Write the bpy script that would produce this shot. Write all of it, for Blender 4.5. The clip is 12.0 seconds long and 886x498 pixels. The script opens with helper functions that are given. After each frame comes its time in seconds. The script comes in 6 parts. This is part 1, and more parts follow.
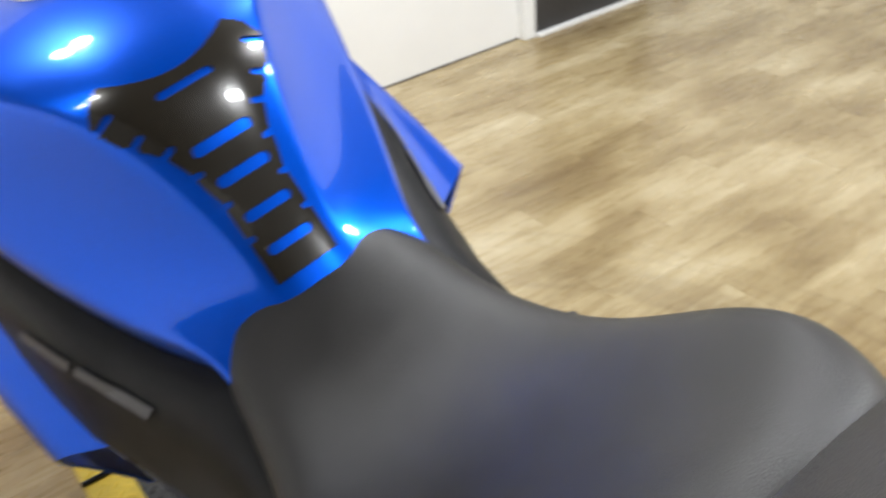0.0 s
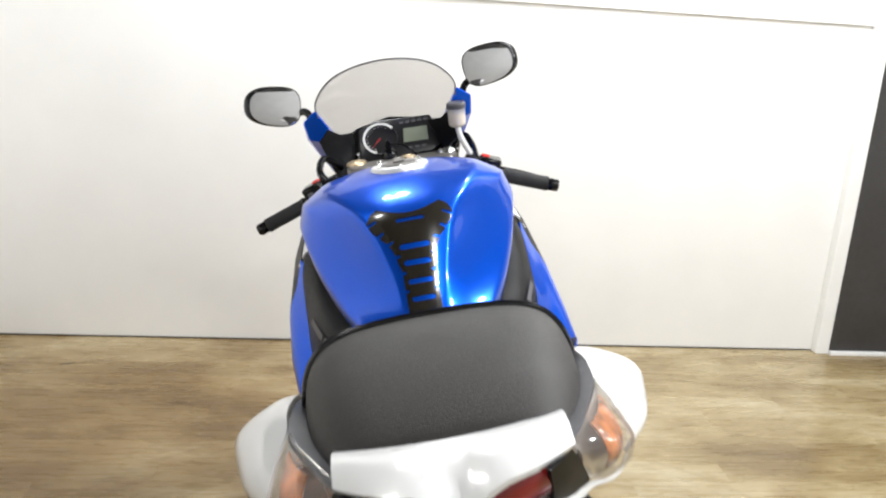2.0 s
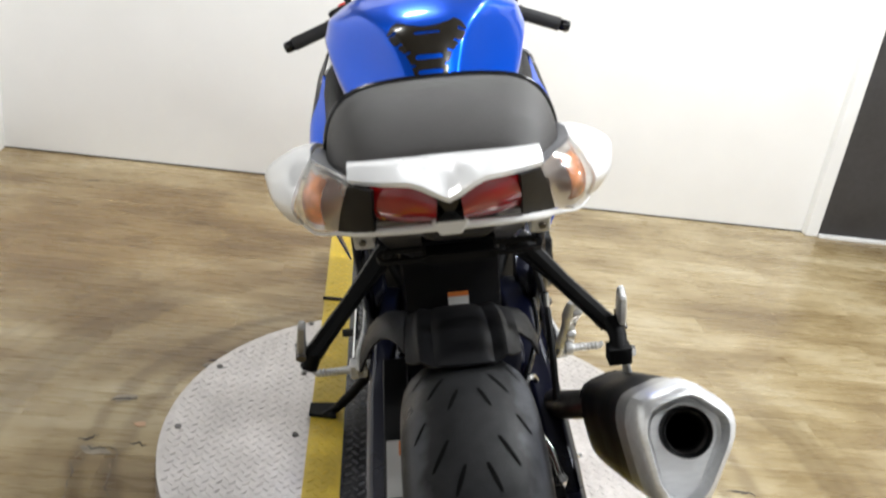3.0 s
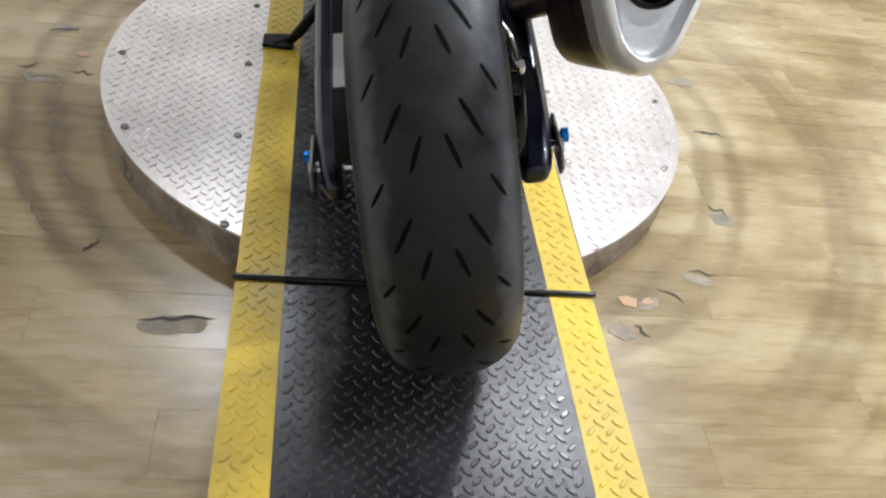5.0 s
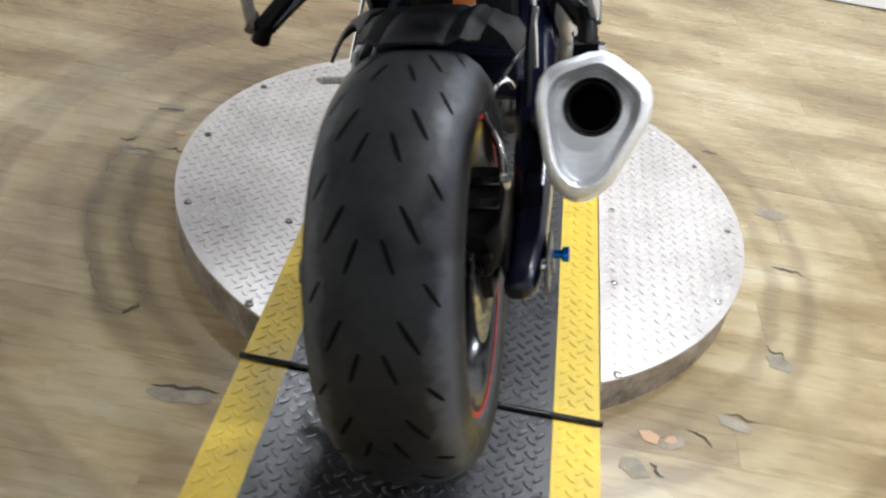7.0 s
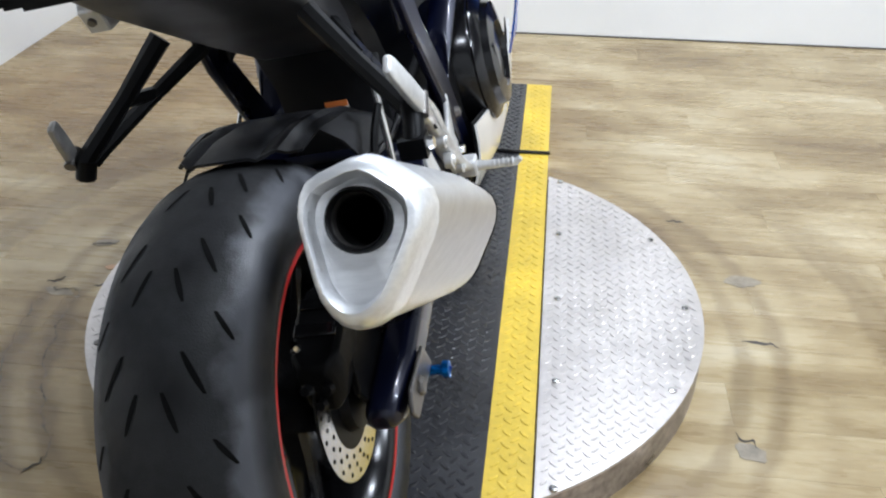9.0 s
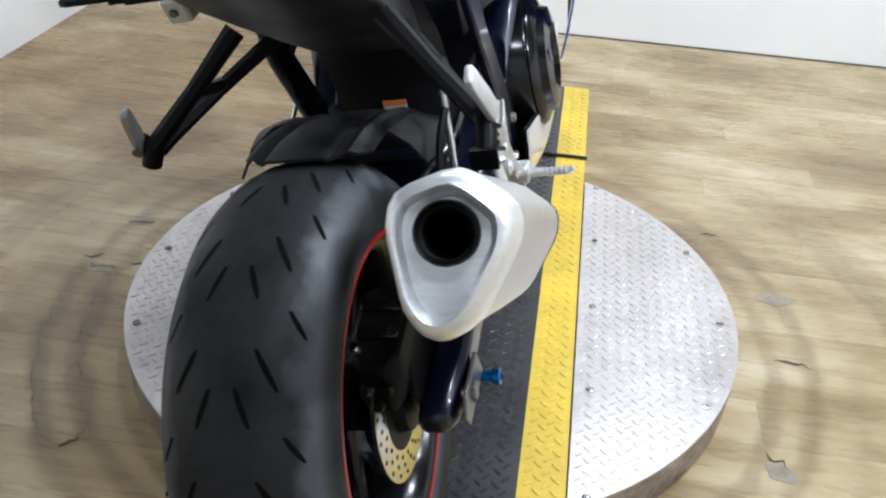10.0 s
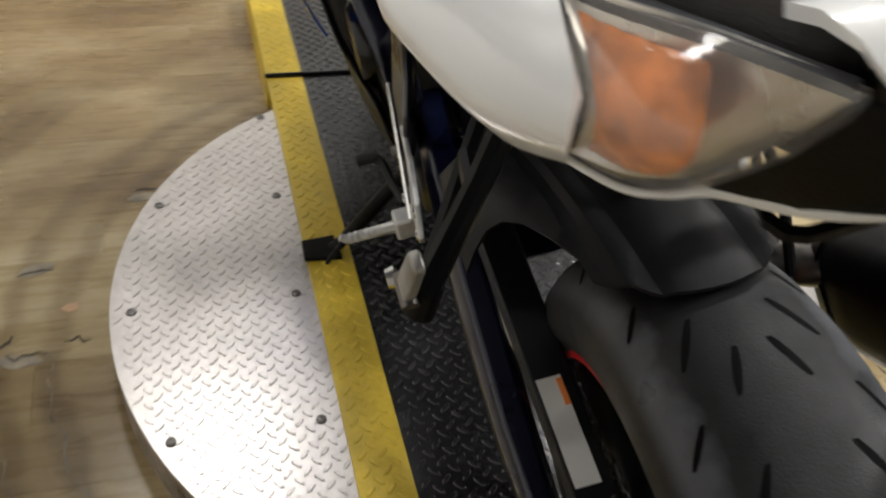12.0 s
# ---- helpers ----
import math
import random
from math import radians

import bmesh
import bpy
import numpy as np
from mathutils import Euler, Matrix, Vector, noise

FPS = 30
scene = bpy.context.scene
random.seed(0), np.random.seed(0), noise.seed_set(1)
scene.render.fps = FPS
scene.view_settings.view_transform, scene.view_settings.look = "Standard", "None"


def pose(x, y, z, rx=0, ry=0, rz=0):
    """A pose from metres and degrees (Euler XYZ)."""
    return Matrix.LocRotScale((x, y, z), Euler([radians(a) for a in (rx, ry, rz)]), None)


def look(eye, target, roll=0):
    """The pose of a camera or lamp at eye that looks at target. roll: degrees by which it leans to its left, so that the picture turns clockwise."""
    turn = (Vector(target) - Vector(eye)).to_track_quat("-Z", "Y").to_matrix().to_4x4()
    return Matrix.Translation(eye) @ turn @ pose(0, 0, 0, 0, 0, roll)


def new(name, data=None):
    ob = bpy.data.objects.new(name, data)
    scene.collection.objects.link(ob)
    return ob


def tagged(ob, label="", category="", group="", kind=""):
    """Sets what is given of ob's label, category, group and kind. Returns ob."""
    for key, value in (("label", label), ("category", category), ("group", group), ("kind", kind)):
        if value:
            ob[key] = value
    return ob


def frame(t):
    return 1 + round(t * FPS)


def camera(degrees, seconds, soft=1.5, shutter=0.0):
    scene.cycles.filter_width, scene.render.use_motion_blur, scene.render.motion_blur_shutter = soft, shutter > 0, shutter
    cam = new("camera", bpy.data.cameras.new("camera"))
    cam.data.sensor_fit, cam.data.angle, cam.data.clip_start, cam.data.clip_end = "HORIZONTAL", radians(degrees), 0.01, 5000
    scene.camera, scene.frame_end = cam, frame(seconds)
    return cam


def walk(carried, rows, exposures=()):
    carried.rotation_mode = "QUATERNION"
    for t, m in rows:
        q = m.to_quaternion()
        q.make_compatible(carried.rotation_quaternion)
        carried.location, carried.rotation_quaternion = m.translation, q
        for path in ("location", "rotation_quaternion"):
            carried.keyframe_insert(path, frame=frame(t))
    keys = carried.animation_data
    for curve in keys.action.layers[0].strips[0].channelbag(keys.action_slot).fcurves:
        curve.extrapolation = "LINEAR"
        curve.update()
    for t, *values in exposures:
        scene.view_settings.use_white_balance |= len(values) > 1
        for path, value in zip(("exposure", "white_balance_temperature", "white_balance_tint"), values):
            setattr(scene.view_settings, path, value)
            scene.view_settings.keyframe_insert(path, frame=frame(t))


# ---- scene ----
cam = camera(53.4, 12.0, soft=2.2, shutter=0.3)
PATH = [
    (0, (-0.37, -0.693, 1.326), (0.552, 0.696, 0.22), -6.0),
    (0.5, (-0.445, -0.828, 1.35), (0.096, 0.839, 0.388), -3.6),
    (1, (-0.457, -1.114, 1.453), (-0.061, 0.725, 0.773), 3.1),
    (1.5, (-0.345, -1.34, 1.465), (-0.115, 0.569, 0.915), 6.6),
    (2, (-0.295, -1.558, 1.451), (-0.049, 0.35, 0.904), 3.9),
    (2.5, (-0.304, -1.728, 1.418), (-0.048, 0.137, 0.744), 8.6),
    (3, (-0.292, -1.771, 1.369), (-0.056, 0.051, 0.577), 8.6),
    (3.5, (-0.272, -1.755, 1.306), (0.014, -0.027, 0.34), 9.1),
    (5.3, (-0.22, -1.791, 1.175), (0.129, -0.39, -0.209), 13.2),
    (5.5, (-0.222, -1.796, 1.177), (0.142, -0.419, -0.227), 14.2),
    (6, (-0.205, -1.821, 1.206), (0.191, -0.385, -0.128), 14.0),
    (6.5, (-0.187, -1.841, 1.23), (0.157, -0.297, 0.006), 15.6),
    (7, (0.035, -1.765, 1.221), (-0.019, -0.178, 0.005), 9.5),
    (7.2, (0.138, -1.728, 1.203), (0.036, -0.143, -0.012), 10.4),
    (8.8, (0.298, -1.605, 1.199), (0.092, 0.064, 0.117), 0.2),
    (9, (0.292, -1.599, 1.2), (0.09, 0.08, 0.134), 0.3),
    (9.5, (0.273, -1.59, 1.221), (0.085, 0.09, 0.152), 1.1),
    (10, (0.219, -1.603, 1.222), (0.006, 0.062, 0.134), 3.6),
    (10.5, (0.041, -1.596, 1.229), (0.005, 0.027, 0.06), 3.3),
    (11, (-0.203, -1.563, 1.226), (-0.102, 0.018, 0.006), 5.9),
    (11.5, (-0.37, -1.371, 1.2), (-0.165, 0.192, -0.031), 10.2),
    (12, (-0.489, -1.104, 1.192), (0.024, 0.298, -0.14), 7.6),
]
walk(cam, [(t, look(eye, target, roll)) for t, eye, target, roll in PATH],
     [(0, 0.10, 6350, 10), (1, 0.0, 6450, 10), (2, 0.04, 6450, 10), (3, 0.10, 6350, 10), (5.5, 0.28, 6150, 10), (6, 0.28, 6150, 10), (7, 0.22, 6050, 10), (9, 0.10, 5750, 10), (10, 0.10, 5750, 10), (11, 0.06, 6300, 10), (12, -0.10, 6750, 10)])

# ---- world and light ----
world = bpy.data.worlds.new("world")
scene.world = world
world.use_nodes = True
world.node_tree.nodes["Background"].inputs[0].default_value = (0.9, 0.93, 1.0, 1)
world.node_tree.nodes["Background"].inputs[1].default_value = 0.05

# bulbs of the studio's ceiling fittings: x, y, watts; the last four are added fill, unseen
LAMPS = [(-0.56, 1.28, 48), (0.75, 1.35, 20), (1.17, 0.79, 88), (-1.25, 0.10, 10), (1.30, -0.45, 66), (2.4, -0.9, 118), (0.35, -1.45, 40)]
CEILING = 2.62
for lx, ly, watts in LAMPS:
    for dx in (-0.09, 0.09):
        lamp = new("bulb_light", bpy.data.lights.new("bulb_light", "POINT"))
        lamp.data.energy, lamp.data.shadow_soft_size, lamp.data.color = watts * 0.5, 0.075, (0.965, 0.985, 1.0)
        lamp.matrix_world = pose(lx + dx, ly, CEILING - 0.17)


# ---- materials ----
def material(name, colour, rough=0.5, metal=0.0, grain=0.0, scale=40.0, bump=0.0, bump_scale=200.0, coat=0.0, wear=0.0, wear_scale=6.0,
             emit=0.0, alpha_glass=0.0, stretch=(1, 1, 1), tone=0.0, spec=0.5):
    """A principled material with fine grain, large-scale wear in colour and roughness, and relief."""
    m = bpy.data.materials.new(name)
    m.use_nodes = True
    nt = m.node_tree
    n, l = nt.nodes, nt.links
    b = n["Principled BSDF"]
    b.inputs["Roughness"].default_value, b.inputs["Metallic"].default_value = rough, metal
    b.inputs["Base Color"].default_value = (*colour, 1)
    b.inputs["Coat Weight"].default_value, b.inputs["Coat Roughness"].default_value = coat, 0.03
    b.inputs["Specular IOR Level"].default_value = spec
    co = n.new("ShaderNodeTexCoord")
    mp = n.new("ShaderNodeMapping")
    mp.inputs["Scale"].default_value = stretch
    l.new(co.outputs["Object"], mp.inputs["Vector"])
    last = None
    for amount, sc, det in ((grain, scale, 4), (wear, wear_scale, 6)):
        if amount:
            t = n.new("ShaderNodeTexNoise")
            t.inputs["Scale"].default_value, t.inputs["Detail"].default_value = sc, det
            l.new(mp.outputs[0], t.inputs["Vector"])
            r = n.new("ShaderNodeMapRange")
            r.inputs[1].default_value, r.inputs[2].default_value = 0.3, 0.7
            r.inputs[3].default_value, r.inputs[4].default_value = 1 - amount, 1 + amount
            l.new(t.outputs["Fac"], r.inputs[0])
            mix = n.new("ShaderNodeVectorMath")
            mix.operation = "SCALE"
            if last is None:
                mix.inputs[0].default_value = colour
            else:
                l.new(last, mix.inputs[0])
            l.new(r.outputs[0], mix.inputs["Scale"])
            last = mix.outputs[0]
            if sc == wear_scale or not wear:
                rr = n.new("ShaderNodeMapRange")
                rr.inputs[1].default_value, rr.inputs[2].default_value = 0.3, 0.7
                rr.inputs[3].default_value, rr.inputs[4].default_value = max(0.02, rough * (1 - amount)), min(1, rough * (1 + amount))
                l.new(t.outputs["Fac"], rr.inputs[0])
                l.new(rr.outputs[0], b.inputs["Roughness"])
    if tone:
        info = n.new("ShaderNodeObjectInfo")
        r = n.new("ShaderNodeMapRange")
        r.inputs[3].default_value, r.inputs[4].default_value = 1 - tone, 1 + tone
        l.new(info.outputs["Random"], r.inputs[0])
        mix = n.new("ShaderNodeVectorMath")
        mix.operation = "SCALE"
        mix.inputs[0].default_value = colour
        if last is not None:
            l.new(last, mix.inputs[0])
        l.new(r.outputs[0], mix.inputs["Scale"])
        last = mix.outputs[0]
    if last is not None:
        l.new(last, b.inputs["Base Color"])
    if bump:
        t = n.new("ShaderNodeTexNoise")
        t.inputs["Scale"].default_value, t.inputs["Detail"].default_value = bump_scale, 3
        l.new(mp.outputs[0], t.inputs["Vector"])
        bp = n.new("ShaderNodeBump")
        bp.inputs["Strength"].default_value, bp.inputs["Distance"].default_value = bump, 0.002
        l.new(t.outputs["Fac"], bp.inputs["Height"])
        l.new(bp.outputs[0], b.inputs["Normal"])
    if emit:
        b.inputs["Emission Color"].default_value, b.inputs["Emission Strength"].default_value = (*colour, 1), emit
    if alpha_glass:
        b.inputs["Transmission Weight"].default_value, b.inputs["IOR"].default_value = alpha_glass, 1.45
    return m


BLUE = material("blue_paint", (0.0002, 0.094, 0.73), 0.30, 0.64, grain=0.10, scale=900, coat=0.6, wear=0.01, wear_scale=2, spec=0.1)
NAVY = material("dark_blue_paint", (0.0022, 0.0034, 0.016), 0.3, 0.3, grain=0.1, scale=600, coat=0.35, wear=0.15)
WHITE_PAINT = material("white_paint", (0.80, 0.80, 0.79), 0.28, coat=0.8, wear=0.03)
GLOSS_BLACK = material("gloss_black", (0.004, 0.004, 0.0045), 0.18, wear=0.3, grain=0.1, spec=0.4)
SATIN_BLACK = material("satin_black_metal", (0.0035, 0.0035, 0.0038), 0.45, 0.0, wear=0.35, bump=0.1, bump_scale=300, spec=0.12)
PLASTIC = material("black_plastic", (0.0062, 0.0062, 0.0070), 0.48, wear=0.25, grain=0.15, bump=0.25, bump_scale=700, spec=0.2)
GREY_PLASTIC = material("grey_plastic", (0.09, 0.09, 0.10), 0.45, wear=0.15, grain=0.1, bump=0.15, bump_scale=600)
VINYL = material("seat_vinyl", (0.0105, 0.0090, 0.0078), 0.42, grain=0.14, scale=500, bump=0.28, bump_scale=900, wear=0.15, wear_scale=8)
# pillion's grained vinyl; light from above is put into its paler colour
LIT_GRAINED_VINYL = material("lit_grained_vinyl", (0.024, 0.0208, 0.0185), 0.55, grain=0.22, scale=420, bump=0.5, bump_scale=700, wear=0.15, wear_scale=8)
RUBBER = material("tyre_rubber", (0.0062, 0.0064, 0.0070), 0.55, grain=0.3, scale=60, wear=0.6, wear_scale=7, bump=0.25, bump_scale=500, spec=0.34)
# near-black laid over tread and discs: shade inside recesses put into colour
RECESS_SHADE = material("recess_shade", (0.002, 0.002, 0.002), 0.95, wear=0.2, spec=0.1)
GRIP = material("grip_rubber", (0.02, 0.02, 0.02), 0.7, grain=0.2, bump=0.5, bump_scale=500)
STEEL = material("brushed_steel", (0.56, 0.56, 0.56), 0.36, 0.85, grain=0.06, scale=30, bump=0.12, bump_scale=60, stretch=(14, 1, 14), wear=0.1)
ALU = material("cast_aluminium", (0.60, 0.60, 0.59), 0.36, 0.5, grain=0.08, scale=80, bump=0.1, wear=0.18, wear_scale=14)
CHROME = material("polished_metal", (0.72, 0.72, 0.71), 0.12, 1.0, wear=0.2)
DISC_STEEL = material("brake_steel", (0.55, 0.54, 0.52), 0.2, 1.0, grain=0.08, wear=0.15)
TRIPLE = material("anodised_grey", (0.20, 0.19, 0.18), 0.36, 0.7, grain=0.1, wear=0.15)
RED_LENS = material("red_lens", (0.28, 0.008, 0.012), 0.1, coat=0.6, wear=0.2)
AMBER = material("amber_bulb", (0.62, 0.20, 0.045), 0.16, grain=0.6, scale=38, wear=0.6, wear_scale=30, bump=0.9, bump_scale=70)
CAP_ALU = material("satin_alloy", (0.80, 0.81, 0.82), 0.36, 0.62, grain=0.06, scale=40, bump=0.08, bump_scale=90, stretch=(1, 6, 6), wear=0.06, wear_scale=14)
REFLECTOR = material("lamp_reflector", (0.72, 0.70, 0.66), 0.28, 0.8, wear=0.15, bump=0.4, bump_scale=90)
RED = material("red_plastic", (0.75, 0.03, 0.02), 0.4, wear=0.1)
RIM_RED = material("red_rim_tape", (0.40, 0.010, 0.012), 0.35, wear=0.1)
ANODISED_BLUE = material("blue_anodised", (0.01, 0.16, 0.55), 0.25, 0.9, wear=0.15)
LABEL_WHITE = material("label_white", (0.70, 0.70, 0.68), 0.5, wear=0.06)
LABEL_ORANGE = material("label_orange", (0.75, 0.22, 0.05), 0.5, wear=0.06)
DIAL = material("dial_black", (0.012, 0.012, 0.014), 0.3, wear=0.1)
DIAL_WHITE = material("dial_white", (0.78, 0.78, 0.75), 0.4)
LCD = material("lcd_grey_green", (0.26, 0.29, 0.22), 0.25, wear=0.08)
FLUID = material("brake_fluid", (0.80, 0.70, 0.58), 0.35, wear=0.1)
MIRROR = material("mirror_glass", (0.86, 0.87, 0.88), 0.02, 1.0)
YELLOW = material("yellow_tread_paint", (0.66, 0.47, 0.045), 0.45, grain=0.08, scale=120, wear=0.16, wear_scale=7, bump=0.15, bump_scale=300)
BLACK_TREAD = material("black_tread_mat", (0.022, 0.022, 0.024), 0.25, grain=0.2, scale=90, wear=0.35, wear_scale=5, bump=0.2, bump_scale=400)
# skirt plate: grime, with the skirt's shade also put into its darker colour
SHADED_GRIMY_PLATE = material("shaded_grimy_plate", (0.34, 0.295, 0.25), 0.45, 0.5, grain=0.3, scale=60, wear=0.6, wear_scale=12, bump=0.2, bump_scale=200)
PLATE = material("aluminium_tread_plate", (0.62, 0.585, 0.56), 0.33, 0.72, grain=0.08, scale=70, wear=0.14, wear_scale=6, bump=0.1, bump_scale=250)
GREY_WALL = material("grey_wall_paint", (0.42, 0.42, 0.42), 0.6, wear=0.04, wear_scale=3, bump=0.08, bump_scale=160)
UNSEEN_UPPER_WALL = material("unseen_dark_wall", (0.07, 0.07, 0.072), 0.7, wear=0.05, wear_scale=3, bump=0.08, bump_scale=160)
WALL = material("white_wall_paint", (0.80, 0.795, 0.775), 0.6, wear=0.025, wear_scale=3, bump=0.08, bump_scale=160)
TRIM_PAINT = material("white_trim_paint", (0.80, 0.80, 0.785), 0.45, wear=0.03, wear_scale=8)
CEIL = material("ceiling_paint", (0.05, 0.05, 0.052), 0.8, wear=0.03)
DOOR_DARK = material("dark_door_paint", (0.035, 0.033, 0.033), 0.5, grain=0.1, wear=0.2, bump=0.1)
RED_BROWN = material("dark_scuff", (0.060, 0.050, 0.042), 0.8, wear=0.4)
LAMP_GLOW = material("bulb_glow", (1.0, 0.93, 0.82), 0.5, emit=60.0)
BOLT = material("dark_bolt", (0.16, 0.15, 0.14), 0.4, 0.9, wear=0.3, wear_scale=60)


def dusty_shoulders(m, start):
    """Adds the greyer, mottled strip of unworn rubber along both shoulders of a tyre."""
    n, l = m.node_tree.nodes, m.node_tree.links
    b = n["Principled BSDF"]
    co, sep, t, off = n.new("ShaderNodeTexCoord"), n.new("ShaderNodeSeparateXYZ"), n.new("ShaderNodeTexNoise"), n.new("ShaderNodeMath")
    l.new(co.outputs["Object"], sep.inputs[0]), l.new(co.outputs["Object"], t.inputs["Vector"])
    t.inputs["Scale"].default_value, t.inputs["Detail"].default_value = 26, 6
    side = n.new("ShaderNodeMath")
    side.operation = "ABSOLUTE"
    l.new(sep.outputs[0], side.inputs[0])
    off.operation, off.inputs[1].default_value = "MULTIPLY_ADD", 0.050
    l.new(t.outputs["Fac"], off.inputs[0]), l.new(side.outputs[0], off.inputs[2])
    fade = n.new("ShaderNodeMapRange")
    fade.inputs[1].default_value, fade.inputs[2].default_value, fade.inputs[4].default_value = start + 0.022, start + 0.040, 0.75
    l.new(off.outputs[0], fade.inputs[0])
    wall = n.new("ShaderNodeMapRange")
    wall.inputs[1].default_value, wall.inputs[2].default_value = start + 0.032, start + 0.022
    l.new(side.outputs[0], wall.inputs[0])
    strip = n.new("ShaderNodeMath")
    strip.operation = "MULTIPLY"
    l.new(fade.outputs[0], strip.inputs[0]), l.new(wall.outputs[0], strip.inputs[1])
    mix = n.new("ShaderNodeMix")
    mix.data_type = "RGBA"
    l.new(strip.outputs[0], mix.inputs["Factor"])
    l.new(b.inputs["Base Color"].links[0].from_socket, mix.inputs["A"])
    mix.inputs["B"].default_value = (0.075, 0.078, 0.088, 1)
    l.new(mix.outputs["Result"], b.inputs["Base Color"])


dusty_shoulders(RUBBER, 0.064)


def carbon():
    m = material("carbon_weave", (0.03, 0.027, 0.02), 0.2, coat=1.0)
    n, l = m.node_tree.nodes, m.node_tree.links
    co = n.new("ShaderNodeTexCoord")
    ch = n.new("ShaderNodeTexChecker")
    ch.inputs["Scale"].default_value = 640
    ch.inputs["Color1"].default_value, ch.inputs["Color2"].default_value = (0.026, 0.021, 0.014, 1), (0.012, 0.010, 0.007, 1)
    l.new(co.outputs["Object"], ch.inputs["Vector"])
    l.new(ch.outputs["Color"], n["Principled BSDF"].inputs["Base Color"])
    return m


CARBON = carbon()


def clear(name, tint, rough=0.03, milk=0.0):
    """A thin clear pane: mostly see-through, with a gloss that rises at grazing angles."""
    m = bpy.data.materials.new(name)
    m.use_nodes = True
    n, l = m.node_tree.nodes, m.node_tree.links
    n.remove(n["Principled BSDF"])
    tr, gl, mix, lw, pw, ad = (n.new("ShaderNode" + k) for k in ("BsdfTransparent", "BsdfGlossy", "MixShader", "LayerWeight", "Math", "Math"))
    tr.inputs["Color"].default_value = (*tint, 1)
    gl.inputs["Roughness"].default_value = rough
    lw.inputs["Blend"].default_value = 0.5
    pw.operation, pw.inputs[1].default_value = "POWER", 4.0
    ad.operation, ad.inputs[1].default_value, ad.inputs[2].default_value = "MULTIPLY_ADD", 0.5, 0.035
    l.new(lw.outputs["Facing"], pw.inputs[0])
    l.new(pw.outputs[0], ad.inputs[0])
    l.new(ad.outputs[0], mix.inputs[0])
    l.new(tr.outputs[0], mix.inputs[1])
    l.new(gl.outputs[0], mix.inputs[2])
    if milk:
        haze, blend = n.new("ShaderNodeBsdfDiffuse"), n.new("ShaderNodeMixShader")
        haze.inputs["Color"].default_value, blend.inputs[0].default_value = (0.8, 0.78, 0.75, 1), milk
        l.new(mix.outputs[0], blend.inputs[1]), l.new(haze.outputs[0], blend.inputs[2])
        mix = blend
    l.new(mix.outputs[0], n["Material Output"].inputs[0])
    return m


SCREEN = clear("clear_screen", (0.84, 0.83, 0.82))
LENS = clear("clear_lens", (0.95, 0.94, 0.92), 0.05, 0.06)
RESERVOIR = clear("clear_reservoir", (0.90, 0.88, 0.84), 0.15, 0.35)


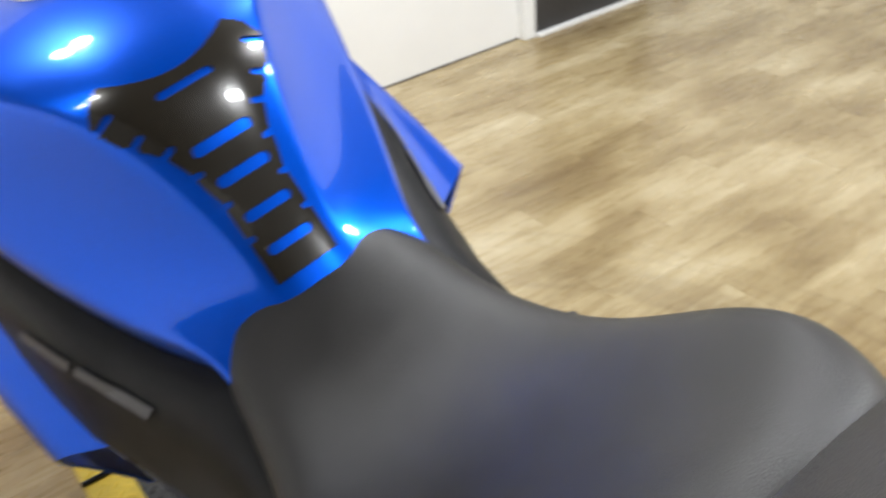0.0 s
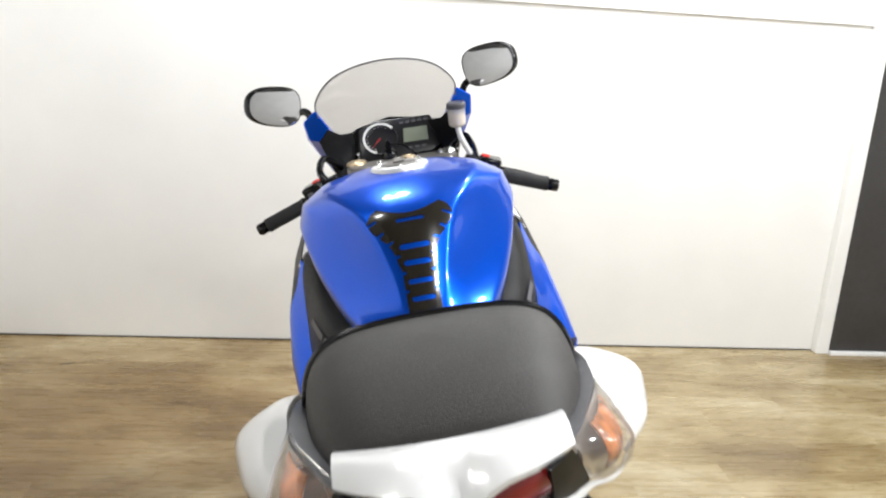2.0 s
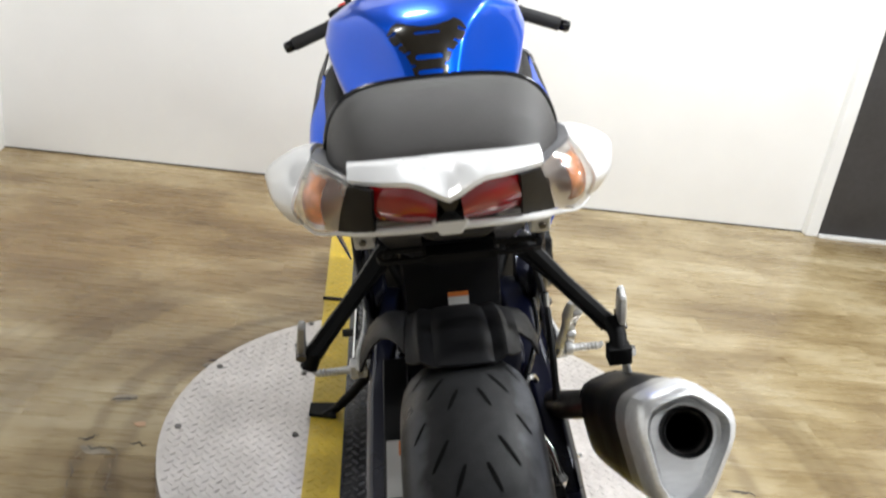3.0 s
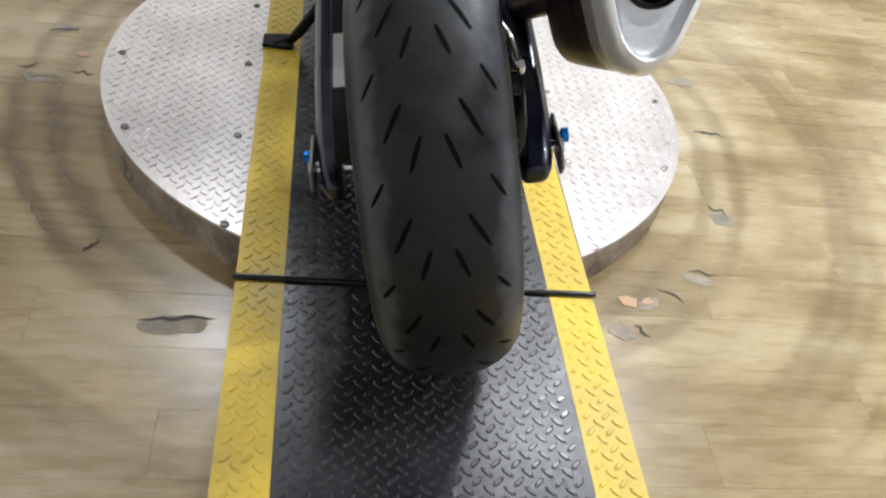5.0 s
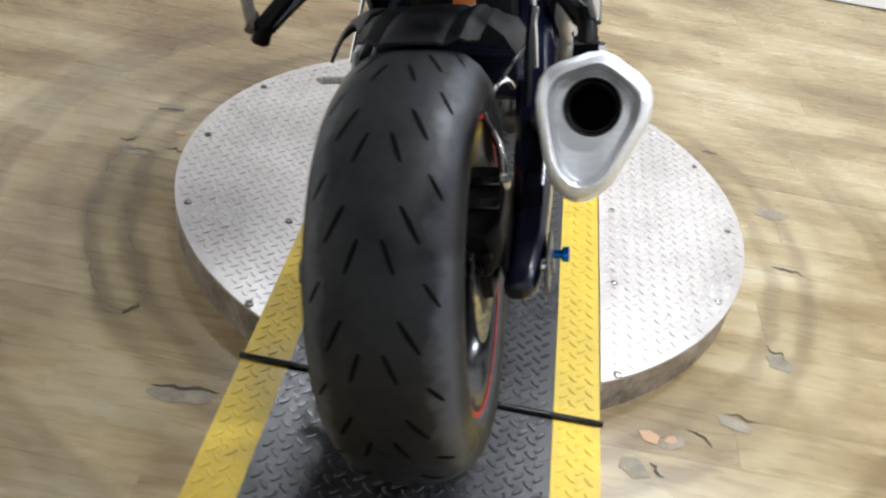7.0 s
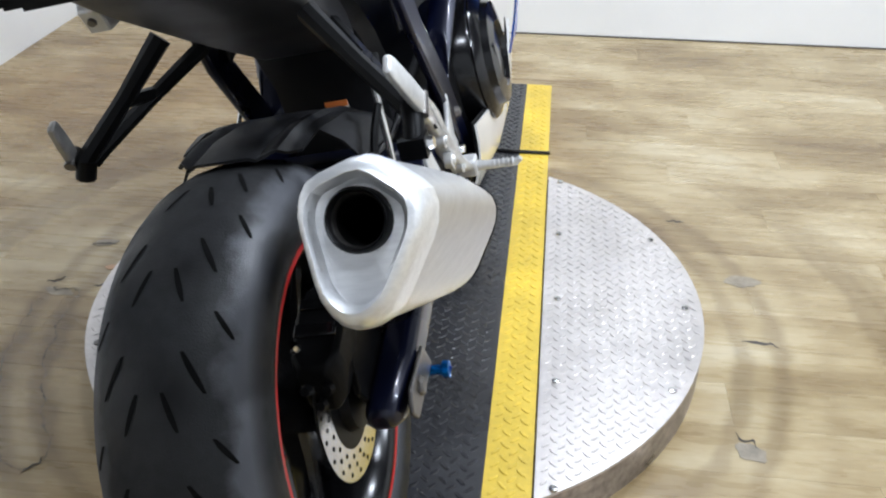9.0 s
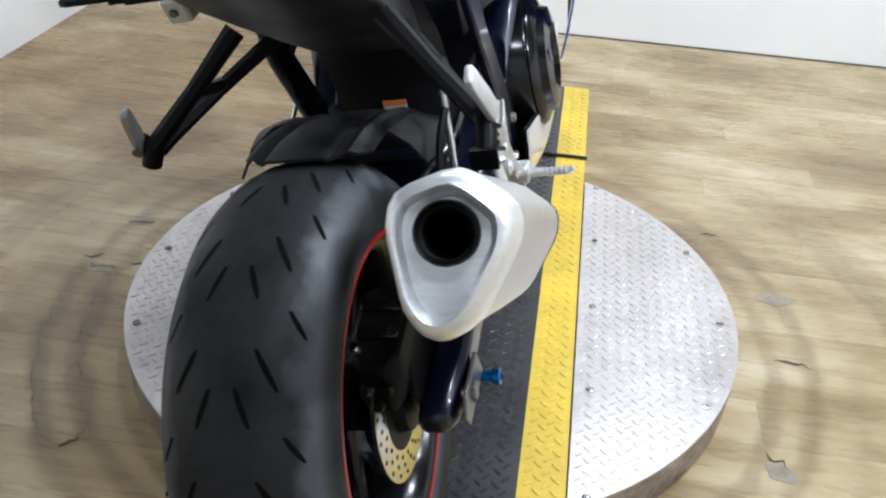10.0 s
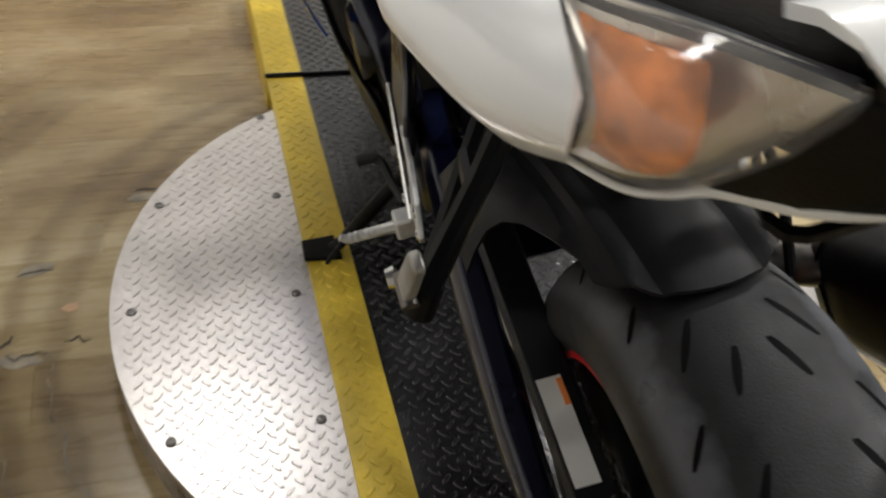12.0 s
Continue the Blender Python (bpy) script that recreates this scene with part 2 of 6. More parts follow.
def plank_material():
    """Greyish-beige oak-look vinyl: long streaks along x, a tone of its own for each plank, scuffed rings round the turntable."""
    m = bpy.data.materials.new("oak_vinyl")
    m.use_nodes = True
    n, l = m.node_tree.nodes, m.node_tree.links
    b = n["Principled BSDF"]
    geo, info = n.new("ShaderNodeNewGeometry"), n.new("ShaderNodeObjectInfo")
    shift = n.new("ShaderNodeVectorMath")
    shift.operation = "MULTIPLY_ADD"
    shift.inputs[1].default_value = (1, 1, 1)
    comb = n.new("ShaderNodeCombineXYZ")
    mul = n.new("ShaderNodeMath")
    mul.operation = "MULTIPLY"
    mul.inputs[1].default_value = 37.0
    l.new(info.outputs["Random"], mul.inputs[0])
    l.new(mul.outputs[0], comb.inputs[0]), l.new(mul.outputs[0], comb.inputs[2])
    l.new(geo.outputs["Position"], shift.inputs[0]), l.new(comb.outputs[0], shift.inputs[2])

    def noise_at(scale, sx, sy, detail, source=None):
        mp = n.new("ShaderNodeMapping")
        mp.inputs["Scale"].default_value = (sx, sy, 1)
        l.new(source or shift.outputs[0], mp.inputs["Vector"])
        t = n.new("ShaderNodeTexNoise")
        t.inputs["Scale"].default_value, t.inputs["Detail"].default_value = scale, detail
        t.inputs["Distortion"].default_value = 0.35
        l.new(mp.outputs[0], t.inputs["Vector"])
        return t.outputs["Fac"]

    broad, streak, fine = noise_at(1.0, 2.2, 13, 5), noise_at(1.0, 7, 46, 5), noise_at(1.0, 24, 170, 2)
    stain = noise_at(1.0, 2.0, 3.4, 6, geo.outputs["Position"])
    add = n.new("ShaderNodeMath")
    add.operation = "MULTIPLY_ADD"
    add.inputs[1].default_value = 0.33
    l.new(broad, add.inputs[0])
    add2 = n.new("ShaderNodeMath")
    add2.operation = "MULTIPLY_ADD"
    add2.inputs[1].default_value = 0.16
    l.new(streak, add2.inputs[0]), l.new(add.outputs[0], add2.inputs[2])
    first = n.new("ShaderNodeMath")
    first.operation = "MULTIPLY_ADD"
    first.inputs[1].default_value, first.inputs[2].default_value = 0.74, -0.195
    l.new(stain, first.inputs[0]), l.new(first.outputs[0], add.inputs[2])
    add3 = n.new("ShaderNodeMath")
    add3.operation = "MULTIPLY_ADD"
    add3.inputs[1].default_value = 0.15
    l.new(fine, add3.inputs[0]), l.new(add2.outputs[0], add3.inputs[2])
    tone = n.new("ShaderNodeMath")
    tone.operation = "MULTIPLY_ADD"
    tone.inputs[1].default_value = 0.09
    l.new(info.outputs["Random"], tone.inputs[0]), l.new(add3.outputs[0], tone.inputs[2])
    ramp = n.new("ShaderNodeValToRGB")
    e = ramp.color_ramp.elements
    e[0].position, e[0].color = 0.32, (0.195, 0.134, 0.063, 1)
    e[1].position, e[1].color = 0.80, (0.590, 0.520, 0.368, 1)
    for pos, col in ((0.47, (0.288, 0.212, 0.104, 1)), (0.57, (0.388, 0.302, 0.163, 1)), (0.67, (0.478, 0.394, 0.240, 1))):
        el = e.new(pos)
        el.color = col
    l.new(tone.outputs[0], ramp.inputs[0])
    # scuffed rings, centred on the turntable
    sep = n.new("ShaderNodeVectorMath")
    sep.operation = "LENGTH"
    flat = n.new("ShaderNodeVectorMath")
    flat.operation = "MULTIPLY"
    flat.inputs[1].default_value = (1, 1, 0)
    l.new(geo.outputs["Position"], flat.inputs[0]), l.new(flat.outputs[0], sep.inputs[0])
    wob = noise_at(7.0, 1, 1, 4, geo.outputs["Position"])
    rad = n.new("ShaderNodeMath")
    rad.operation = "MULTIPLY_ADD"
    rad.inputs[1].default_value = 0.07
    l.new(wob, rad.inputs[0]), l.new(sep.outputs["Value"], rad.inputs[2])
    rr = n.new("ShaderNodeValToRGB")
    rr.color_ramp.interpolation = "LINEAR"
    el = rr.color_ramp.elements
    el[0].position, el[0].color = 0.0, (0, 0, 0, 1)
    el[1].position, el[1].color = 1.0, (0, 0, 0, 1)
    for pos, v in ((0.326, 0.35), (0.345, 0.0), (0.382, 0), (0.391, 0.66), (0.402, 0.55), (0.410, 0.10), (0.423, 0.08), (0.432, 0.55), (0.442, 0.66), (0.452, 0.0), (0.470, 0), (0.485, 0.22), (0.500, 0.05), (0.536, 0.05), (0.545, 0.60), (0.558, 0.42), (0.568, 0.65), (0.580, 0.32), (0.592, 0.5), (0.604, 0.08), (0.622, 0.05), (0.628, 0.4), (0.634, 0.05), (0.652, 0.05), (0.658, 0.4), (0.664, 0)):
        q = el.new(pos)
        q.color = (v, v, v, 1)
    half = n.new("ShaderNodeMath")
    half.operation = "MULTIPLY"
    half.inputs[1].default_value = 0.5
    l.new(rad.outputs[0], half.inputs[0]), l.new(half.outputs[0], rr.inputs[0])
    patch = noise_at(1.6, 1, 1, 4, geo.outputs["Position"])
    pr = n.new("ShaderNodeMapRange")
    pr.inputs[1].default_value, pr.inputs[2].default_value = 0.28, 0.52
    l.new(patch, pr.inputs[0])
    # one stretch of the track, ahead of the seat side, is worn through
    sides = n.new("ShaderNodeSeparateXYZ")
    l.new(geo.outputs["Position"], sides.inputs[0])
    turn = n.new("ShaderNodeMath")
    turn.operation = "ARCTAN2"
    l.new(sides.outputs[1], turn.inputs[0]), l.new(sides.outputs[0], turn.inputs[1])
    seg = n.new("ShaderNodeMapRange")
    seg.inputs[1].default_value, seg.inputs[2].default_value = -2.30, -2.42
    l.new(turn.outputs[0], seg.inputs[0])
    soft = n.new("ShaderNodeMath")
    soft.operation = "MULTIPLY"
    soft.inputs[1].default_value = 0.72
    l.new(pr.outputs[0], soft.inputs[0])
    most = n.new("ShaderNodeMath")
    most.operation = "MAXIMUM"
    l.new(soft.outputs[0], most.inputs[0]), l.new(seg.outputs[0], most.inputs[1])
    ring = n.new("ShaderNodeMath")
    ring.operation = "MULTIPLY"
    l.new(rr.outputs[0], ring.inputs[0]), l.new(most.outputs[0], ring.inputs[1])
    dirt = n.new("ShaderNodeMix")
    dirt.data_type = "RGBA"
    l.new(ring.outputs[0], dirt.inputs["Factor"])
    l.new(ramp.outputs[0], dirt.inputs["A"])
    dirt.inputs["B"].default_value = (0.105, 0.064, 0.026, 1)
    # a broad browner, darker stretch of floor on the side-stand side, and greyer traffic wear round the turntable
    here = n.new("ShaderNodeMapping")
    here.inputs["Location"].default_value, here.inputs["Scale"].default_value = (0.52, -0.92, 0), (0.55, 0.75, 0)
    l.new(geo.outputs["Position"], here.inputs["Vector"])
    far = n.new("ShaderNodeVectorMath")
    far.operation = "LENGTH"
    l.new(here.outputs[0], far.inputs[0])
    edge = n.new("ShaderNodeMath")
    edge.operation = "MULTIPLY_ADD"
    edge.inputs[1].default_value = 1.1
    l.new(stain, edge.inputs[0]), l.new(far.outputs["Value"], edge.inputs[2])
    brown_amount = n.new("ShaderNodeMapRange")
    brown_amount.inputs[1].default_value, brown_amount.inputs[2].default_value, brown_amount.inputs[3].default_value = 1.45, 0.75, 0.0
    brown_amount.inputs[4].default_value = 0.85
    l.new(edge.outputs[0], brown_amount.inputs[0])
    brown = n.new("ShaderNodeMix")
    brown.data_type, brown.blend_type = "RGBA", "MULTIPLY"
    l.new(brown_amount.outputs[0], brown.inputs["Factor"]), l.new(dirt.outputs["Result"], brown.inputs["A"])
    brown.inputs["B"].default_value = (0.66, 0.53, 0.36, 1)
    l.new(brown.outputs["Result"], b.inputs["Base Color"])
    rg = n.new("ShaderNodeMapRange")
    rg.inputs[3].default_value, rg.inputs[4].default_value = 0.20, 0.36
    l.new(streak, rg.inputs[0]), l.new(rg.outputs[0], b.inputs["Roughness"])
    bp = n.new("ShaderNodeBump")
    bp.inputs["Strength"].default_value, bp.inputs["Distance"].default_value = 0.15, 0.001
    l.new(add3.outputs[0], bp.inputs["Height"]), l.new(bp.outputs[0], b.inputs["Normal"])
    return m


OAK = plank_material()


# ---- shaping helpers ----
def part(name, bm, mat, parent=None, label="", smooth=True, bevel=0.0, subd=0, angle=40):
    """Links a bmesh as one mesh object under a thing or a part; mat: one material or a list by face index."""
    bmesh.ops.recalc_face_normals(bm, faces=bm.faces)
    data = bpy.data.meshes.new(name)
    bm.to_mesh(data)
    bm.free()
    for m in mat if isinstance(mat, (list, tuple)) else [mat]:
        data.materials.append(m)
    ob = new(name, data)
    ob.parent = parent
    if smooth:
        data.polygons.foreach_set("use_smooth", [True] * len(data.polygons))
        if not subd:
            data.set_sharp_from_angle(angle=radians(angle))
    if bevel:
        mod = ob.modifiers.new("bevel", "BEVEL")
        mod.width, mod.segments, mod.limit_method, mod.angle_limit = bevel, 2, "ANGLE", radians(35)
    if subd:
        mod = ob.modifiers.new("subd", "SUBSURF")
        mod.levels = mod.render_levels = subd
    if label:
        tagged(ob, label)
    return ob


def loft(rings, closed=True, caps=True, bm=None, index=0):
    bm = bm or bmesh.new()
    vs = [[bm.verts.new(p) for p in ring] for ring in rings]
    n = len(vs[0])
    for a, b in zip(vs, vs[1:]):
        for i in range(n if closed else n - 1):
            j = (i + 1) % n
            f = bm.faces.new((a[i], a[j], b[j], b[i]))
            f.material_index = index
    if caps and closed:
        for ring in (vs[0], vs[-1]):
            f = bm.faces.new(ring)
            f.material_index = index
    return bm


def tube(path, radius, n=10, bm=None, caps=True, index=0, flat=1.0):
    """A round bar along a path; radius: one value or one for each point; flat squeezes it across its second axis."""
    pts = [Vector(p) for p in path]
    rad = radius if isinstance(radius, (list, tuple)) else [radius] * len(pts)
    rings, side = [], None
    for i, p in enumerate(pts):
        d = (pts[min(i + 1, len(pts) - 1)] - pts[max(i - 1, 0)]).normalized()
        if side is None:
            side = d.cross(Vector((0, 0, 1)) if abs(d.z) < 0.9 else Vector((1, 0, 0))).normalized()
        side = (side - d * side.dot(d)).normalized()
        up = side.cross(d)
        rings.append([p + rad[i] * (math.cos(a) * side + flat * math.sin(a) * up) for a in (2 * math.pi * k / n for k in range(n))])
    return loft(rings, True, caps, bm, index)


def curve(path, steps=6):
    """A smooth path through the given points."""
    pts = [Vector(p) for p in path]
    out = []
    for i in range(len(pts) - 1):
        p0, p1, p2, p3 = pts[max(i - 1, 0)], pts[i], pts[i + 1], pts[min(i + 2, len(pts) - 1)]
        for k in range(steps):
            t = k / steps
            out.append(0.5 * (2 * p1 + (p2 - p0) * t + (2 * p0 - 5 * p1 + 4 * p2 - p3) * t * t + (3 * p1 - p0 - 3 * p2 + p3) * t**3))
    return out + [pts[-1]]


def lathe(profile, centre, axis, n=32, bm=None, index=0, close=False):
    """Turns (radius, height) pairs round an axis."""
    a = Vector(axis).normalized()
    u = a.cross(Vector((0, 0, 1)) if abs(a.z) < 0.9 else Vector((0, 1, 0))).normalized()
    v = a.cross(u)
    c = Vector(centre)
    rings = [[c + a * h + r * (math.cos(t) * u + math.sin(t) * v) for t in (2 * math.pi * k / n for k in range(n))] for r, h in profile]
    if close:
        rings.append(rings[0])
    bm = loft(rings, True, not close, bm, index)
    if close:
        bmesh.ops.remove_doubles(bm, verts=bm.verts, dist=1e-6)
    return bm


def box(centre, size, turn=(0, 0, 0), bm=None, index=0):
    bm = bm or bmesh.new()
    m = pose(*centre, *turn) @ Matrix.Diagonal((*size, 1))
    made = bmesh.ops.create_cube(bm, size=1, matrix=m)["verts"]
    for f in {f for v in made for f in v.link_faces}:
        f.material_index = index
    return bm


def plate(points, thick, bm=None, index=0, along=None):
    """A flat or bent outline of 3D points given some thickness along its normal."""
    bm = bm or bmesh.new()
    pts = [Vector(p) for p in points]
    if along is None:
        nrm = Vector((0, 0, 0))
        for a, b in zip(pts, pts[1:] + pts[:1]):
            nrm += a.cross(b)
        along = nrm.normalized()
    d = Vector(along) * thick
    lo, hi = [bm.verts.new(p - d / 2) for p in pts], [bm.verts.new(p + d / 2) for p in pts]
    faces = [bm.faces.new(lo[::-1]), bm.faces.new(hi)]
    for i in range(len(pts)):
        j = (i + 1) % len(pts)
        faces.append(bm.faces.new((lo[i], lo[j], hi[j], hi[i])))
    for f in faces:
        f.material_index = index
    return bm


def shell(grid, thick, bm=None, index=0):
    """A sheet from rows of points, with real thickness."""
    bm = bm or bmesh.new()
    rows, cols = len(grid), len(grid[0])
    pts = [[Vector(p) for p in row] for row in grid]
    top = [[bm.verts.new(p) for p in row] for row in pts]
    low = []
    for i in range(rows):
        line = []
        for j in range(cols):
            du = pts[min(i + 1, rows - 1)][j] - pts[max(i - 1, 0)][j]
            dv = pts[i][min(j + 1, cols - 1)] - pts[i][max(j - 1, 0)]
            line.append(bm.verts.new(pts[i][j] - du.cross(dv).normalized() * thick))
        low.append(line)
    made = []
    for i in range(rows - 1):
        for j in range(cols - 1):
            made.append(bm.faces.new((top[i][j], top[i][j + 1], top[i + 1][j + 1], top[i + 1][j])))
            made.append(bm.faces.new((low[i][j], low[i + 1][j], low[i + 1][j + 1], low[i][j + 1])))
    edge = [(0, j) for j in range(cols)] + [(i, cols - 1) for i in range(1, rows)] + [(rows - 1, j) for j in range(cols - 2, -1, -1)] + [(i, 0) for i in range(rows - 2, 0, -1)]
    for (a, b), (c, d) in zip(edge, edge[1:] + edge[:1]):
        made.append(bm.faces.new((top[a][b], low[a][b], low[c][d], top[c][d])))
    for f in made:
        f.material_index = index
    return bm


def flip(points):
    return [(-p[0], *p[1:]) for p in points]


def structure(ob, label, category):
    return tagged(ob, label, category, kind="structure")


# ---- room ----
WEST, EAST, SOUTH, NORTH = -1.76, 3.45, -3.25, 2.01


def slab(name, lo, hi, mat, label, category, bevel=0.0):
    c = [(a + b) / 2 for a, b in zip(lo, hi)]
    s = [b - a for a, b in zip(lo, hi)]
    return structure(part(name, box(c, s), mat, None, "", smooth=False, bevel=bevel), label, category)


floor = slab("floor", (WEST - 0.1, SOUTH - 0.1, -0.12), (EAST + 0.1, NORTH + 1.3, -0.004), RED_BROWN, "worn greyish-beige oak-look vinyl plank floor with scuffed rings", "floor")
wall_north = slab("wall_north", (WEST, NORTH, -0.003), (1.905, NORTH + 0.14, 1.455), WALL, "plain white painted half-height partition wall", "wall")
slab("trim_ledge", (WEST, NORTH - 0.022, 1.455), (1.925, NORTH + 0.40, 1.555), TRIM_PAINT, "white painted ledge board capping the partition wall", "ledge", 0.003)
for name, x0, x1 in (("wall_west", WEST - 0.12, WEST), ("wall_east", EAST, EAST + 0.12)):
    slab(name, (x0, SOUTH, -0.003), (x1, NORTH + 1.2, 1.50), WALL, "plain white painted side wall", "wall")
    # unseen dark upper walls, added to cut bounce light and darken reflections
    slab(name + "_upper", (x0, SOUTH, 1.50), (x1, NORTH + 1.2, 2.62), UNSEEN_UPPER_WALL, "unseen dark grey upper side wall, added to cut bounce light", "wall")
slab("wall_south", (WEST - 0.12, SOUTH - 0.12, -0.003), (EAST + 0.12, SOUTH, 2.62), GREY_WALL, "plain grey painted back wall", "wall")
slab("wall_back", (WEST - 0.12, NORTH + 1.2, -0.003), (EAST + 0.12, NORTH + 1.32, 2.62), WALL, "plain beige wall behind the ledge", "wall")
slab("wall_over_door", (1.925, NORTH, 2.08), (2.70, NORTH + 0.14, 2.62), WALL, "white wall above the dark door", "wall")
slab("wall_beside_door", (2.70, NORTH, -0.003), (EAST, NORTH + 0.14, 2.62), WALL, "white wall beside the dark door", "wall")
slab("ceiling", (WEST - 0.12, SOUTH - 0.12, 2.62), (EAST + 0.12, NORTH + 1.32, 2.74), CEIL, "plain dark grey ceiling", "ceiling")
slab("trim_jamb", (1.905, NORTH - 0.045, 0), (1.967, NORTH + 0.14, 2.08), TRIM_PAINT, "white painted door jamb at the end of the partition", "door jamb", 0.004)
slab("trim_jamb_east", (2.655, NORTH - 0.10, 0), (2.745, NORTH + 0.0, 2.08), TRIM_PAINT, "white painted door jamb with a boxed foot", "door jamb", 0.004)
slab("door_1", (1.969, NORTH - 0.035, 0.014), (2.653, NORTH + 0.01, 2.08), DOOR_DARK, "plain closed near-black door with a white sill", "door", 0.003)
slab("door_sill", (1.969, NORTH - 0.062, 0), (2.653, NORTH - 0.037, 0.016), TRIM_PAINT, "thin white painted sill strip under the dark door", "sill", 0.002)
slab("trim_gap", (WEST, NORTH - 0.004, 0.0), (1.905, NORTH - 0.0005, 0.006), RED_BROWN, "thin dark joint where the wall meets the floor", "joint")

# lamps
# all fittings are out of view; the last four only carry added fill light
for lx, ly, watts in LAMPS:
    lamp_thing = part("ceiling_lamp", lathe([(0.001, 0.0), (0.07, 0.0), (0.07, -0.02), (0.03, -0.035), (0.012, -0.05), (0.012, -0.09)], (lx, ly, CEILING), (0, 0, 1), 20), TRIM_PAINT)
    tagged(lamp_thing, "unseen white ceiling lamp with two small bare bulbs", "ceiling lamp", "studio ceiling lamps")
    part("arm", tube([(lx - 0.10, ly, CEILING - 0.09), (lx + 0.10, ly, CEILING - 0.09)], 0.009), TRIM_PAINT, lamp_thing)
    for dx in (-0.09, 0.09):
        bulb = part("bulb", lathe([(0.001, -0.035), (0.018, -0.03), (0.026, -0.012), (0.024, 0.008), (0.012, 0.03), (0.011, 0.055), (0.001, 0.056)], (lx + dx, ly, CEILING - 0.15), (0, 0, 1), 16), LAMP_GLOW, lamp_thing, "glowing warm white bulb")
        bulb.visible_shadow = False


# ---- things on the ledge ----
def soft_bundle(name, x, w, h, d, mat, label, category, lean=0.0):
    """A slack cloth or paper bundle standing on the ledge."""
    rings = []
    for k in range(9):
        t = k / 8
        s = math.sin(math.pi * min(0.94, max(0.10, t))) ** 0.5
        ring = []
        for i in range(14):
            a = 2 * math.pi * i / 14
            wob = 1 + 0.16 * noise.noise((x * 9 + math.cos(a) * 2, t * 4, math.sin(a) * 2))
            ring.append((x + w * (t - 0.5), NORTH + 0.06 + d * 0.5 * math.cos(a) * s * wob, 1.556 + h * (0.5 + 0.5 * math.sin(a) * s * wob) + lean * (t - 0.5)))
        rings.append(ring)
    return tagged(part(name, loft(rings), mat), label, category)


def small_box(name, x, w, h, d, mat, label, category, turn=0):
    return tagged(part(name, box((x, NORTH + 0.09, 1.556 + h / 2), (w, d, h), (0, 0, turn)), mat, smooth=False, bevel=0.002), label, category)


GOODS = {k: material("goods_" + k, c, 0.55, grain=0.25, scale=30, wear=0.3, wear_scale=18) for k, c in dict(
    yellow=(0.62, 0.50, 0.06), red=(0.55, 0.05, 0.04), violet=(0.18, 0.12, 0.20), straw=(0.62, 0.52, 0.28), black=(0.02, 0.018, 0.018), plum=(0.22, 0.08, 0.12)).items()}
soft_bundle("cloth_bundle", 1.03, 0.12, 0.035, 0.10, GOODS["straw"], "straw-coloured flat cloth bundle lying on the white ledge", "cloth")
small_box("carton", 1.13, 0.07, 0.10, 0.08, GOODS["red"], "small red carton standing on the white ledge", "carton", 12)
soft_bundle("cloth_bundle", 1.20, 0.12, 0.05, 0.10, GOODS["straw"], "straw-coloured crumpled cloth bundle lying on the white ledge", "cloth")
small_box("carton", 1.295, 0.085, 0.16, 0.06, GOODS["violet"], "dull violet carton standing on the white ledge", "carton", -14)
soft_bundle("bag", 1.40, 0.16, 0.17, 0.12, GOODS["yellow"], "yellow soft bag slumped on the white ledge", "bag")
small_box("carton", 1.50, 0.06, 0.18, 0.05, GOODS["black"], "near-black carton standing on the white ledge", "carton", 8)
soft_bundle("bag", 1.53, 0.16, 0.08, 0.12, GOODS["yellow"], "flat yellow soft bag lying on the white ledge", "bag", -0.02)
small_box("carton", 1.62, 0.07, 0.2, 0.06, GOODS["plum"], "plum red carton standing on the white ledge", "carton", -6)
small_box("carton", 1.70, 0.07, 0.2, 0.06, GOODS["violet"], "grey violet carton standing on the white ledge", "carton", 5)
soft_bundle("bag", 1.80, 0.16, 0.05, 0.12, GOODS["yellow"], "thin yellow folded bag lying on the white ledge", "bag")


# ---- turntable ----
DECK, RADIUS, HALF, STRIP = 0.083, 0.660, 0.318, 0.236


def lozenges(x0, x1, y0, y1, z_at, keep=lambda x, y: True, pitch=0.031, length=0.0245, width=0.0074, high=0.0019):
    """Raised tread bars in two crossed directions, as points and faces."""
    pts, faces = [], []
    shape = [(-0.5, 0), (-0.28, 0.5), (0.28, 0.5), (0.5, 0), (0.28, -0.5), (-0.28, -0.5)]
    nx, ny = int((x1 - x0) / pitch) + 2, int((y1 - y0) / pitch) + 2
    for i in range(-1, nx):
        for j in range(-1, ny):
            for way in (0, 1):
                cx, cy = x0 + (i + 0.5 * way) * pitch, y0 + (j + 0.5 * way) * pitch
                if not (x0 + 0.004 < cx < x1 - 0.004 and y0 + 0.004 < cy < y1 - 0.004 and keep(cx, cy)):
                    continue
                a = radians(45 if way else -45) + random.uniform(-0.05, 0.05)
                c, s = math.cos(a), math.sin(a)
                base = len(pts)
                for grow, up in ((1.0, 0.0), (0.66, high)):
                    for u, v in shape:
                        px, py = u * length * grow, v * width * grow
                        x = min(max(cx + c * px - s * py, x0), x1)
                        y = min(max(cy + s * px + c * py, y0), y1)
                        pts.append((x, y, z_at(x, y) + up + 0.0002))
                faces.append(tuple(range(base + 6, base + 12)))
                faces += [(base + k, base + (k + 1) % 6, base + 6 + (k + 1) % 6, base + 6 + k) for k in range(6)]
    return pts, faces


